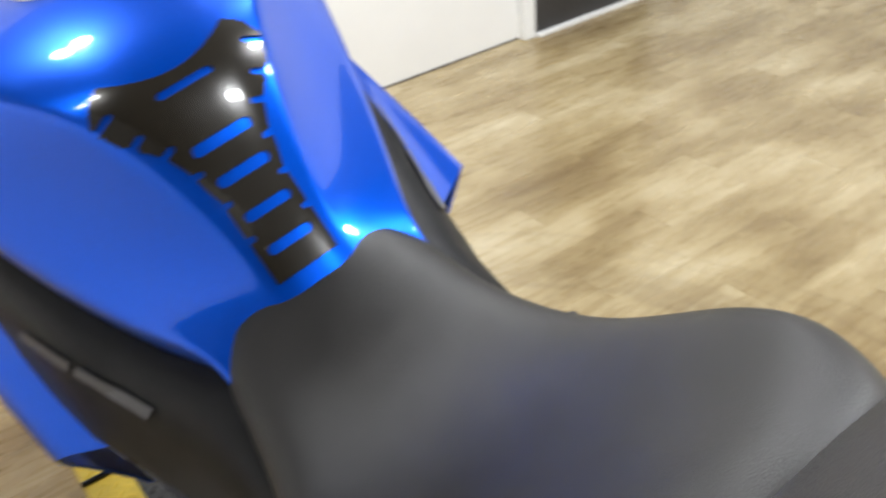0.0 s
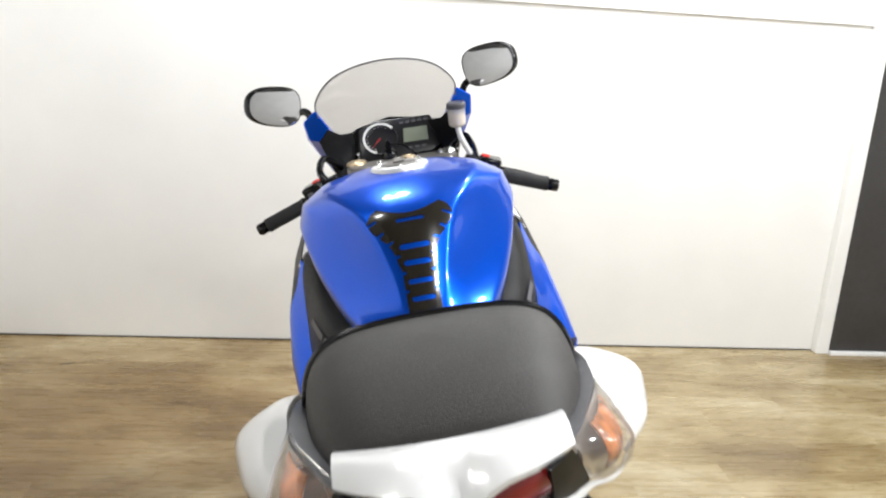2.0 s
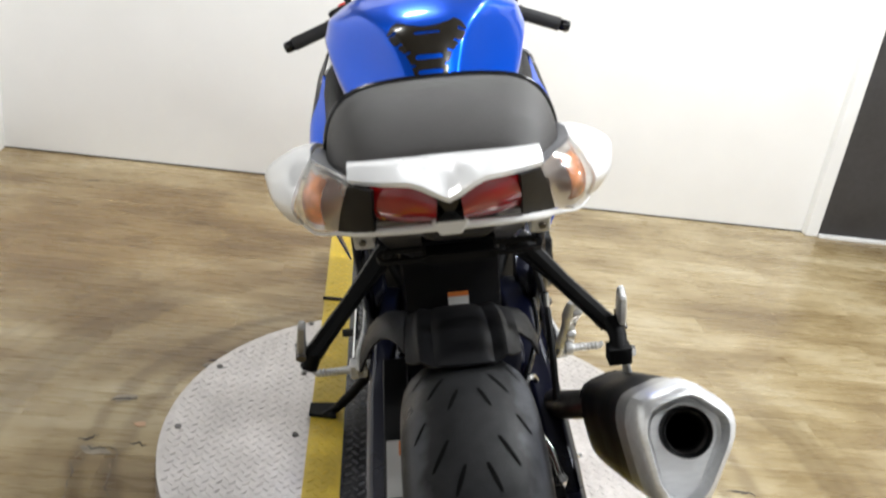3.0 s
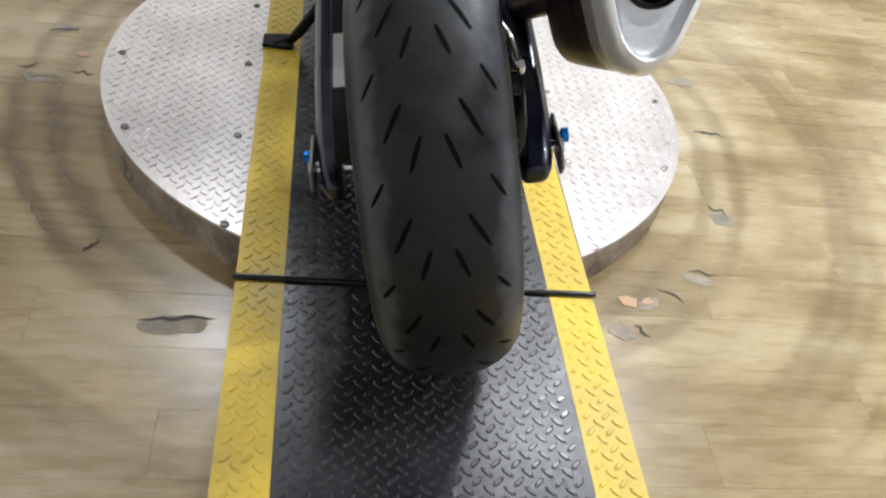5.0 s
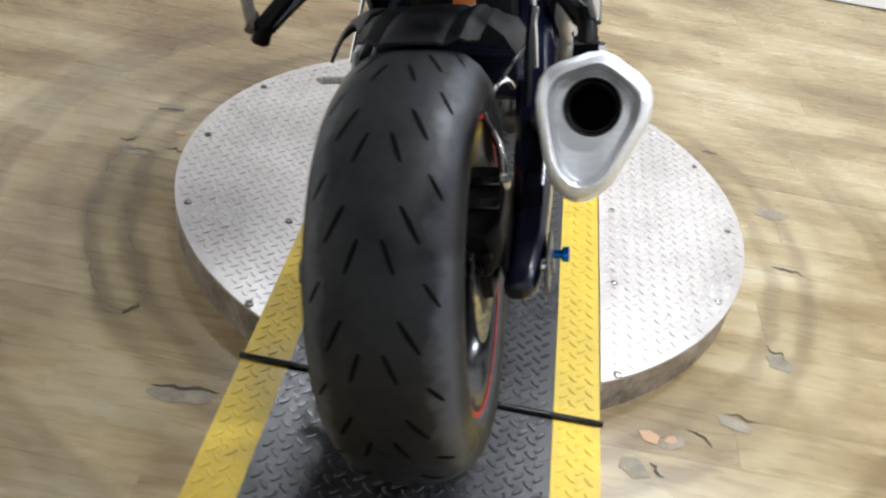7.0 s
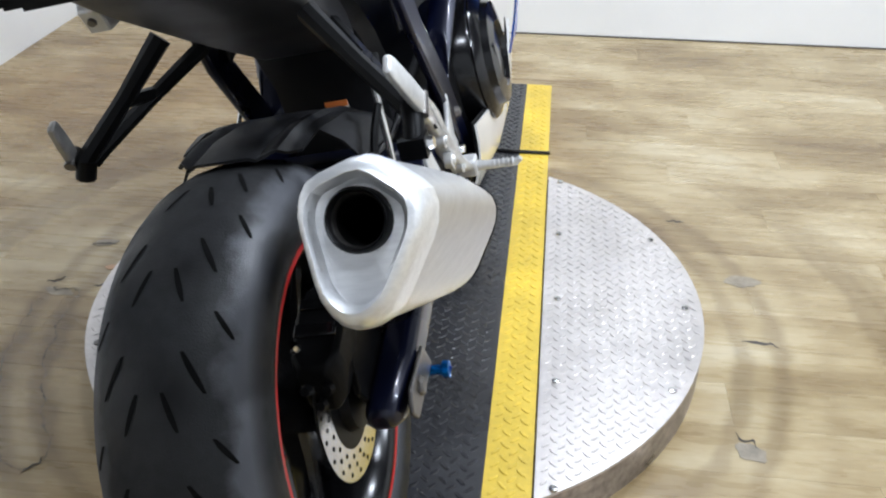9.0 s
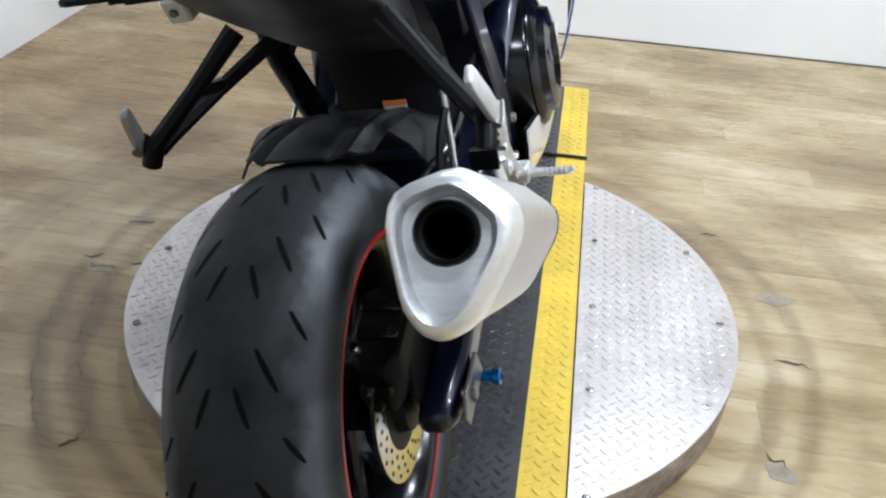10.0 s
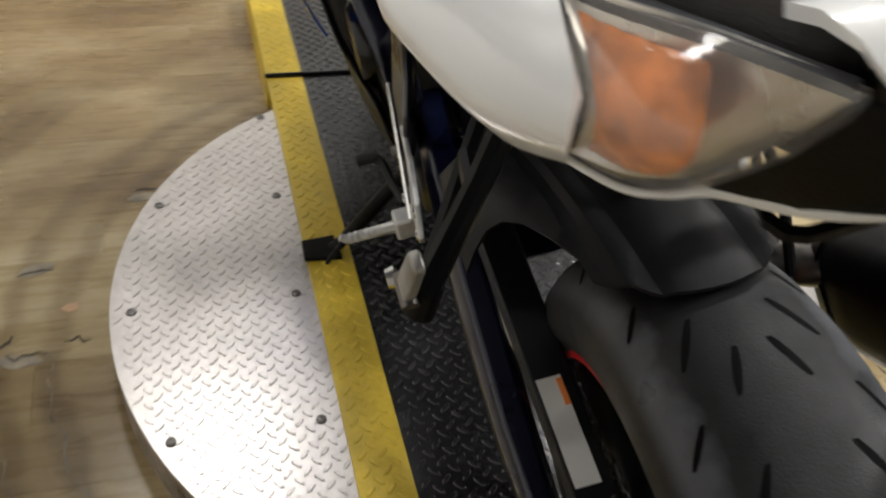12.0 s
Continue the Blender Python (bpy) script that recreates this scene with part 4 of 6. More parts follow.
tail_parts.append(part("lamp_housing", box((0, -0.895, 0.998), (0.17, 0.06, 0.044)), GLOSS_BLACK, bike, "black tail lamp housing", bevel=0.006))
# pale lower lip with a shield in the middle
lip = [(0.166, -0.828, 0.946), (0.151, -0.852, 0.944), (0.136, -0.865, 0.946), (0.118, -0.874, 0.950), (0.09, -0.912, 0.963), (0.04, -0.937, 0.972), (0, -0.943, 0.975)]
lip = curve(flip(lip) + lip[-2::-1])
tail_parts.append(part("tail_lip", tube(lip, [0.0018 + 0.0030 * min(1.0, max(0.0, (0.135 - abs(p[0])) / 0.03)) for p in lip], 10), LABEL_WHITE, bike, "pale lower lip of the tail"))
tail_parts.append(part("tail_shield", plate([(-0.020, -0.947, 0.981), (-0.008, -0.949, 0.989), (0.008, -0.949, 0.989), (0.020, -0.947, 0.981), (0.011, -0.945, 0.966), (-0.011, -0.945, 0.966)], 0.008, along=(0, -1, 0.2)), LABEL_WHITE, bike, "small pale shield in the middle of the tail lip", bevel=0.002))
for ob in tail_parts:
    ob.location.x = -0.010
# undertail
TRAY = material("dark_grey_plastic", (0.016, 0.016, 0.018), 0.42, grain=0.15, scale=300, wear=0.3, bump=0.2, bump_scale=500, spec=0.35)
UNDER = [(-0.30, 0.09, 0.66, 0.76), (-0.45, 0.105, 0.74, 0.86), (-0.62, 0.108, 0.83, 0.94), (-0.74, 0.088, 0.890, 0.965), (-0.80, 0.064, 0.915, 0.965), (-0.84, 0.050, 0.930, 0.965), (-0.885, 0.044, 0.945, 0.965)]
part("undertail", loft([[(-w, y, a), (-w * 0.7, y, a - 0.012), (w * 0.7, y, a - 0.012), (w, y, a), (w * 1.02, y, b), (-w * 1.02, y, b)] for y, w, a, b in UNDER]), TRAY, bike, "black plastic undertail tray", bevel=0.006)
for s in LR:
    bracket = part("subframe_bracket", plate(sided([(0.128, -0.570, 0.852), (0.128, -0.606, 0.856), (0.128, -0.618, 0.838), (0.128, -0.604, 0.808), (0.128, -0.574, 0.812)], s), 0.030, along=(1, 0, 0)), ALU, bike, "pale alloy bracket under the tail", bevel=0.003)
    part("bracket_bolt", lathe([(0.001, 0.004), (0.005, 0.004), (0.006, 0.0)], (s * 0.130, -0.612, 0.824), (0, -1, -0.4), 10), BOLT, bracket)
# slotted bracket bar
bm = bmesh.new()
for s in LR:
    outer = [(0.03, -0.842), (0.082, -0.842), (0.092, -0.847), (0.096, -0.860), (0.092, -0.873), (0.082, -0.878), (0.03, -0.878)]
    inner = [(0.04, -0.849), (0.081, -0.849), (0.087, -0.852), (0.090, -0.860), (0.087, -0.868), (0.081, -0.871), (0.04, -0.871)]
    ring = [[(s * x, y, z) for x, y in pts] for pts, z in ((outer, 0.906), (outer, 0.911), (inner, 0.911), (inner, 0.906), (outer, 0.906))]
    loft(ring, closed=False, caps=False, bm=bm)
box((0, -0.860, 0.908), (0.078, 0.036, 0.010), bm=bm)
box((0, -0.822, 0.905), (0.085, 0.050, 0.022), bm=bm)
part("signal_bracket", bm, SATIN_BLACK, bike, "black slotted bracket bar under the tail", smooth=False)
# inner mudguard with a warning label
GUARD = [(-0.235, 0.430), (-0.225, 0.500), (-0.235, 0.580), (-0.275, 0.650), (-0.330, 0.710), (-0.42, 0.760)]
part("inner_mudguard", shell([[(-0.095, y + 0.05, z), (-0.088, y, z), (-0.05, y - 0.008, z), (0.05, y - 0.008, z), (0.088, y, z), (0.095, y + 0.05, z)] for y, z in GUARD], 0.005), PLASTIC, bike, "black inner mudguard ahead of the rear wheel", angle=60)
sticker = part("warning_label", box((0.010, -0.2475, 0.530), (0.040, 0.002, 0.030), (6, 0, 0)), LABEL_WHITE, bike, "small white warning label with an orange head", smooth=False)
part("label_head", box((0.010, -0.2500, 0.541), (0.040, 0.002, 0.010), (6, 0, 0)), LABEL_ORANGE, sticker, "orange band", smooth=False)

# ---- rear wheel ----
AXLE = Vector((-0.002, -0.742, 0.324))
PROFILE = [(-0.083, 0.218), (-0.092, 0.224), (-0.0985, 0.240), (-0.100, 0.256), (-0.095, 0.274), (-0.083, 0.291), (-0.064, 0.3055), (-0.042, 0.3145), (-0.020, 0.3188), (0.0, 0.320)]
PROFILE = PROFILE + [(-x, r) for x, r in PROFILE[-2::-1]]


def tyre(axle, profile, scale, n):
    """A tyre turned round x."""
    bm = lathe([(r, x * scale) for x, r in profile], axle, (1, 0, 0), n)
    for f in [f for f in bm.faces if len(f.verts) > 8]:
        bm.faces.remove(f)
    return bm


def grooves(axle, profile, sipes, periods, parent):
    """Boat-shaped dark strips on the tread, their black standing for shade in grooves, one object each, sharing a mesh
    for each kind.
    """
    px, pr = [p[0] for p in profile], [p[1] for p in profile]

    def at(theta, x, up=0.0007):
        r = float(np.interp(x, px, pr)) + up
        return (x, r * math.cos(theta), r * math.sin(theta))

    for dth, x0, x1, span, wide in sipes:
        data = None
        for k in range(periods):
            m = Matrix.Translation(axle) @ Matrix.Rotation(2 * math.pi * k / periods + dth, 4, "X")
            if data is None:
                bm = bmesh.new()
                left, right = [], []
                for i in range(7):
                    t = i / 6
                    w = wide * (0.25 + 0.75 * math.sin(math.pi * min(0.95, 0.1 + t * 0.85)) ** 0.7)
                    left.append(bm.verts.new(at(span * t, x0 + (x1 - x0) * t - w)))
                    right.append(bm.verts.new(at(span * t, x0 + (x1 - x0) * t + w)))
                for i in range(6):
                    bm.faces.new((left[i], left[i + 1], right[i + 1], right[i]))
                first = part("groove_strip", bm, RECESS_SHADE, parent)
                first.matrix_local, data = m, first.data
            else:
                ob = new("groove_strip", data)
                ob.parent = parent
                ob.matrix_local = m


SIPES = [(radians(a), s * x0, s * x1, radians(span), w) for s in (1, -1) for a, x0, x1, span, w in ((2.8, 0.062, 0.0785, 5.4, 0.0030), (10.6, 0.0335, 0.0562, 7.9, 0.0036), (17.8, 0.0142, 0.0288, 7.2, 0.0034))]
rim_prof = [(0.213, -0.088), (0.222, -0.088), (0.222, -0.080), (0.206, -0.074), (0.196, -0.050), (0.186, -0.020), (0.186, 0.020), (0.196, 0.050), (0.206, 0.074), (0.222, 0.080), (0.222, 0.088), (0.213, 0.088), (0.200, 0.080), (0.188, 0.055), (0.178, 0.02), (0.178, -0.02), (0.188, -0.055), (0.200, -0.080)]


def wheel_rim(name, axle, prof, squeeze, label):
    bm = lathe([(r, h * squeeze) for r, h in prof], axle, (1, 0, 0), 64, close=True)
    wheel = part(name, bm, GLOSS_BLACK, bike, label)
    part("hub", lathe([(0.022, -0.06), (0.046, -0.055), (0.048, 0.055), (0.022, 0.06)], axle, (1, 0, 0), 32), GLOSS_BLACK, wheel)
    for k in range(3):
        for fork in (-0.22, 0.22):
            a = 2 * math.pi * k / 3 + 0.5
            rings = []
            for r, ang, hw, ht in ((0.040, a, 0.022, 0.022), (0.09, a + fork * 0.35, 0.018, 0.018), (0.15, a + fork * 0.8, 0.014, 0.016), (0.192, a + fork * 1.1, 0.016, 0.020)):
                c = Vector((axle[0], axle[1] + r * math.cos(ang), axle[2] + r * math.sin(ang)))
                tng = Vector((0, -math.sin(ang), math.cos(ang)))
                rings.append([c + tng * hw * u + Vector((ht * v, 0, 0)) for u, v in ((-1, -0.6), (-0.6, -1), (0.6, -1), (1, -0.6), (1, 0.6), (0.6, 1), (-0.6, 1), (-1, 0.6))])
            part("spoke", loft(rings), GLOSS_BLACK, wheel)
    return wheel


rear = wheel_rim("rear_wheel", AXLE, rim_prof, 1.0, "black rear wheel rim with red rim stripes")
part("tyre", tyre(AXLE, PROFILE, 1.0, 96), RUBBER, rear, "worn wide black rear tyre with slanted grooves")
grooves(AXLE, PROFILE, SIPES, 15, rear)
for s in LR:
    part("rim_stripe", lathe([(0.2135, s * 0.0885), (0.2215, s * 0.0885), (0.2215, s * 0.0893), (0.2135, s * 0.0893)], AXLE, (1, 0, 0), 72, close=True), RIM_RED, rear, "red rim stripe")


def brake_disc(axle, x, r_out, r_in, holes, parent):
    bm = lathe([(r_in, -0.0025), (r_out, -0.0025), (r_out, 0.0025), (r_in, 0.0025)], Vector(axle) + Vector((x, 0, 0)), (1, 0, 0), 72, close=True)
    # flat dark discs on both faces stand for shade in drilled holes
    for k in range(holes):
        for j, r in enumerate(np.linspace(r_in + 0.010, r_out - 0.009, 3)):
            a = 2 * math.pi * (k + j * 0.33) / holes
            for face in (-0.0029, 0.0029):
                c = (axle[0] + x + face, axle[1] + r * math.cos(a), axle[2] + r * math.sin(a))
                lathe([(0.0034, 0.0), (0.0005, 0.0001)], c, (1, 0, 0), 10, bm=bm, index=1)
    return part("brake_disc", bm, [DISC_STEEL, RECESS_SHADE], parent, "drilled steel brake disc")


brake_disc(AXLE, 0.090, 0.114, 0.072, 20, rear)
part("disc_carrier", lathe([(0.020, -0.004), (0.074, -0.004), (0.074, 0.004), (0.020, 0.006)], AXLE + Vector((0.088, 0, 0)), (1, 0, 0), 40, close=True), SATIN_BLACK, rear, "black disc carrier")
# sprocket and chain
bm = bmesh.new()
teeth = 45
pts = []
for k in range(teeth * 2):
    a = math.pi * k / teeth
    r = 0.108 if k % 2 else 0.101
    pts.append((-0.098, AXLE.y + r * math.cos(a), AXLE.z + r * math.sin(a)))
plate(pts, 0.006, bm, along=(1, 0, 0))
part("sprocket", bm, BOLT, rear, "dark steel sprocket", smooth=False)
chain_path = []
for k in range(19):
    a = math.pi / 2 + math.pi * k / 18
    chain_path.append(Vector((-0.098, AXLE.y + 0.108 * math.cos(a), AXLE.z + 0.108 * math.sin(a))))
front_sprocket = Vector((-0.098, 0.02, 0.40))
for k in range(10):
    a = -math.pi / 2 + math.pi * k / 9
    chain_path.append(front_sprocket + Vector((0, 0.042 * math.cos(a), 0.042 * math.sin(a))))
chain_path.append(chain_path[0])
bm = bmesh.new()
length, links = 0.0, []
for a, b in zip(chain_path, chain_path[1:]):
    seg = (b - a).length
    while length < seg:
        links.append((a.lerp(b, length / seg), (b - a).normalized()))
        length += 0.0155
    length -= seg
for k, (c, d) in enumerate(links):
    pitch = math.degrees(math.atan2(d.z, d.y))
    for dx in (-0.0075, 0.0075):
        box(c + Vector((dx if k % 2 else dx * 0.7, 0, 0)), (0.002, 0.0165, 0.0125), (pitch, 0, 0), bm)
    lathe([(0.0045, -0.010), (0.0045, 0.010)], c, (1, 0, 0), 8, bm=bm, index=1)
part("drive_chain", bm, [BOLT, CHROME], bike, "dark drive chain with bright pins", smooth=False)

# ---- swingarm, hugger, stands ----
for s in LR:
    beam = [(-0.10, 0.125, 0.445, 0.030, 0.052), (-0.25, 0.140, 0.430, 0.028, 0.050), (-0.42, 0.152, 0.395, 0.025, 0.044), (-0.58, 0.158, 0.350, 0.022, 0.036), (-0.70, 0.158, 0.325, 0.019, 0.032), (-0.765, 0.154, 0.316, 0.016, 0.028), (-0.785, 0.150, 0.314, 0.012, 0.018), (-0.792, 0.148, 0.314, 0.006, 0.010)]
    if s > 0:
        beam = [(y, x - 0.008, z, a + 0.008, b) for y, x, z, a, b in beam]
    rings = [[(s * (x + u * a), y, z + v * b) for u, v in ((-1, -0.6), (-0.6, -1), (0.6, -1), (1, -0.6), (1, 0.6), (0.6, 1), (-0.6, 1), (-1, 0.6))] for y, x, z, a, b in beam]
    arm = part("swingarm_beam", loft(rings), NAVY, bike, "dark blue swingarm beam", bevel=0.004)
    part("axle_plate", plate(sided([(0.183, -0.66, 0.300), (0.183, -0.77, 0.296), (0.183, -0.785, 0.318), (0.183, -0.77, 0.342), (0.183, -0.68, 0.345)], s), 0.006, along=(1, 0, 0)), BOLT, arm, "worn dark chain adjuster plate", bevel=0.002)
    part("axle_nut", lathe([(0.001, 0.012), (0.010, 0.012), (0.013, 0.009), (0.014, 0.0)], (s * 0.180, -0.733, 0.320), (s, 0, 0), 6), BOLT, arm, "dark axle nut", smooth=False)
    y, z = (-0.640, 0.272) if s < 0 else (-0.668, 0.292)
    part("spool", lathe([(0.011, 0.0), (0.011, 0.006), (0.007, 0.010), (0.007, 0.026), (0.012, 0.029), (0.012, 0.038), (0.006, 0.039), (0.006, 0.034), (0.001, 0.034)], (s * 0.172, y, z), (s, 0, 0), 24), ANODISED_BLUE, arm, "blue anodised stand spool")
    part("spool_base", lathe([(0.016, -0.012), (0.016, 0.004), (0.011, 0.009)], (s * 0.168, y, z), (s, 0, 0), 20), ALU if s < 0 else SATIN_BLACK, arm, "pale spool boss" if s < 0 else "dark spool boss")
part("rear_axle", tube([(-0.19, -0.733, 0.32), (0.19, -0.733, 0.32)], 0.011), CHROME, bike, "steel rear axle")
part("swingarm_bridge", box((0, -0.33, 0.44), (0.24, 0.10, 0.08), (-12, 0, 0)), NAVY, bike, "dark blue swingarm bridge", bevel=0.01)
# hugger: centre crown with creases, side flares
HUG = []
for y, high, drop, half in ((-0.330, 0.560, 0.012, 0.088), (-0.390, 0.590, 0.012, 0.090), (-0.450, 0.614, 0.014, 0.091), (-0.510, 0.634, 0.017, 0.092), (-0.570, 0.647, 0.020, 0.091), (-0.628, 0.653, 0.026, 0.088)):
    row = []
    for u in np.linspace(-1, 1, 25):
        rear_pull = 0.058 * (1 - abs(u) ** 2.2) * ((-y - 0.33) / 0.298) ** 2
        crease = 0.007 * max(0, 1 - abs(abs(u) - 0.72) / 0.10) - 0.004 * max(0, 1 - abs(abs(u) - 0.50) / 0.10)
        row.append((half * u, y - rear_pull, high - drop * abs(u) ** 2.2 + crease - 0.003 * (1 - u * u) * (-y > 0.6)))
    HUG.append(row)
hugger = part("rear_hugger", shell(HUG, 0.004), PLASTIC, bike, "matte black rear hugger with creases", angle=25)
flare = []
for k, (y0, z0, y1, z1, x1) in enumerate(((-0.330, 0.550, -0.330, 0.530, -0.160), (-0.390, 0.580, -0.385, 0.540, -0.166), (-0.450, 0.602, -0.430, 0.546, -0.169), (-0.520, 0.622, -0.470, 0.546, -0.171), (-0.600, 0.626, -0.495, 0.536, -0.171))):
    a, b = Vector((-0.089, y0, z0)), Vector((x1, y1, z1))
    flare.append([a.lerp(b, t) + Vector((0, (0.05 if k == 4 else 0.012 * k / 4) * math.sin(math.pi * t), 0.016 * math.sin(math.pi * t))) for t in np.linspace(0, 1, 7)])
part("hugger_flare", shell(flare, 0.004), PLASTIC, hugger, "black side flare over the chain run", angle=50)
part("hugger_side", shell([[(0.088, -0.34, 0.553), (0.116, -0.34, 0.545), (0.130, -0.34, 0.520)], [(0.091, -0.45, 0.600), (0.120, -0.45, 0.586), (0.136, -0.45, 0.548)], [(0.090, -0.565, 0.626), (0.114, -0.550, 0.598), (0.128, -0.530, 0.558)]], 0.004), PLASTIC, hugger)
guard = part("chain_guard", loft([[(-0.140, y, z), (-0.098, y, z), (-0.096, y, z - 0.012), (-0.138, y, z - 0.03), (-0.142, y, z - 0.03)] for y, z in ((-0.40, 0.500), (-0.50, 0.482), (-0.60, 0.462), (-0.70, 0.446), (-0.76, 0.428), (-0.80, 0.40))]), PLASTIC, bike, "black chain guard", bevel=0.002)
part("guard_label", plate([(-0.136, -0.596, 0.4638), (-0.110, -0.596, 0.4638), (-0.110, -0.712, 0.4445), (-0.136, -0.712, 0.4445)], 0.0012), LABEL_WHITE, guard, "pale worn label", smooth=False)
part("label_mark", plate([(-0.116, -0.600, 0.4643), (-0.110, -0.600, 0.4643), (-0.110, -0.630, 0.4592), (-0.116, -0.630, 0.4592)], 0.0012), LABEL_ORANGE, guard, "orange mark", smooth=False)
# side stand
stand = part("side_stand", tube(curve([(-0.150, 0.03, 0.270), (-0.215, 0.055, 0.190), (-0.290, 0.075, 0.105), (-0.335, 0.083, 0.070)]), [0.013] * 13 + [0.011] * 6, 10), SATIN_BLACK, bike, "black side stand leg")
part("stand_foot", plate([(-0.375, 0.055, 0.092), (-0.375, 0.105, 0.092), (-0.315, 0.112, 0.0800), (-0.308, 0.05, 0.0785)], 0.009), SATIN_BLACK, stand, "flat black stand foot", bevel=0.002)
part("stand_tang", tube([(-0.295, 0.078, 0.098), (-0.32, 0.03, 0.115), (-0.335, 0.0, 0.125)], 0.004), SATIN_BLACK, stand, "thin kick tang")

# ---- muffler ----
E1, F1 = Vector((0.247, -0.930, 0.685)), Vector((0.244, -0.535, 0.460))
axis = (E1 - F1).normalized()
side_v = Vector((1, 0, 0)) - axis * axis.x
side_v.normalize()
up_v = side_v.cross(axis) * -1
if up_v.z < 0:
    up_v = -up_v
SHIELD = [(0.0, 0.078), (0.057, 0.048), (0.062, 0.016), (0.034, -0.064), (0.011, -0.085), (-0.011, -0.085), (-0.034, -0.064), (-0.062, 0.016), (-0.057, 0.048)]


roll = radians(10)
side_v, up_v = side_v * math.cos(roll) - up_v * math.sin(roll), up_v * math.cos(roll) + side_v * math.sin(roll)


ROUND_SHIELD = []
for k, q in enumerate(SHIELD):
    near, far = Vector(SHIELD[k - 1]), Vector(SHIELD[(k + 1) % len(SHIELD)])
    q = Vector(q)
    p0, p1 = q.lerp(near, min(0.4, 0.016 / (near - q).length)), q.lerp(far, min(0.4, 0.016 / (far - q).length))
    ROUND_SHIELD += [tuple(p0), tuple(p0 * 0.25 + q * 0.5 + p1 * 0.25), tuple(p1)]


def shield_ring(c, k):
    return [c + side_v * (x * k) + up_v * (z * k) for x, z in ROUND_SHIELD]


C = E1 - up_v * 0.022
bm = loft([shield_ring(C - axis * d, k) for d, k in ((0.432, 0.80), (0.425, 0.90), (0.405, 0.965), (0.38, 0.985), (0.25, 1.0), (0.12, 1.0), (0.045, 1.0), (0.012, 1.0))], caps=False)
for f in bm.faces:
    mid_f = f.calc_center_median() - C
    f.material_index = 1 if mid_f.dot(side_v) < 0.005 and mid_f.dot(axis) < -0.10 else 0
can = part("muffler", bm, [STEEL, SATIN_BLACK], bike, "brushed steel shield-shaped muffler with a dark inner side", angle=50)
hole_c = E1 - up_v * 0.007
mouth = [hole_c - axis * 0.013 + (side_v * x + up_v * (z - 0.015)).normalized() * 0.0305 for x, z in ROUND_SHIELD]
end_rings = [shield_ring(C - axis * d, k) for d, k in ((0.060, 1.012), (0.056, 1.028), (0.036, 1.026), (0.018, 1.014), (0.006, 0.985), (-0.002, 0.935), (-0.006, 0.870), (-0.008, 0.812), (-0.0075, 0.800), (0.004, 0.770), (0.012, 0.735), (0.014, 0.660))] + [mouth]
part("muffler_end_cap", loft(end_rings, caps=False), CAP_ALU, can, "polished cast end cap with a dished face", angle=26)
part("outlet_lip", lathe([(0.0258, -0.012), (0.0262, -0.004), (0.0252, -0.001), (0.0242, -0.004), (0.0240, -0.012)], hole_c, axis, 40, close=True), BOLT, can, "grey inner lip of the outlet")
part("outlet_pipe", lathe([(0.0302, -0.03), (0.0305, 0.003), (0.0285, 0.006), (0.0258, 0.003), (0.0246, -0.02), (0.0240, -0.06), (0.0235, -0.20), (0.001, -0.201), (0.027, -0.203), (0.029, -0.04)], hole_c, axis, 40, close=True), SATIN_BLACK, can, "black outlet pipe")
part("muffler_front", loft([shield_ring(C - axis * d, k) for d, k in ((0.446, 0.70), (0.444, 0.86), (0.436, 0.93), (0.420, 0.965))]), SATIN_BLACK, can, "dark blunt front cover", angle=30)
part("mount_tab", plate([(0.244, -0.632, 0.612), (0.244, -0.654, 0.612), (0.250, -0.670, 0.560), (0.250, -0.600, 0.535)], 0.005, along=(1, 0, 0)), ALU, can, "steel mounting tab", bevel=0.001)
part("mid_pipe", tube(curve([(0.225, -0.565, 0.475), (0.195, -0.545, 0.462), (0.160, -0.46, 0.41), (0.10, -0.25, 0.30), (0.06, -0.05, 0.20), (0.05, 0.2, 0.16)]), 0.025, 14), BOLT, bike, "dark exhaust mid pipe")

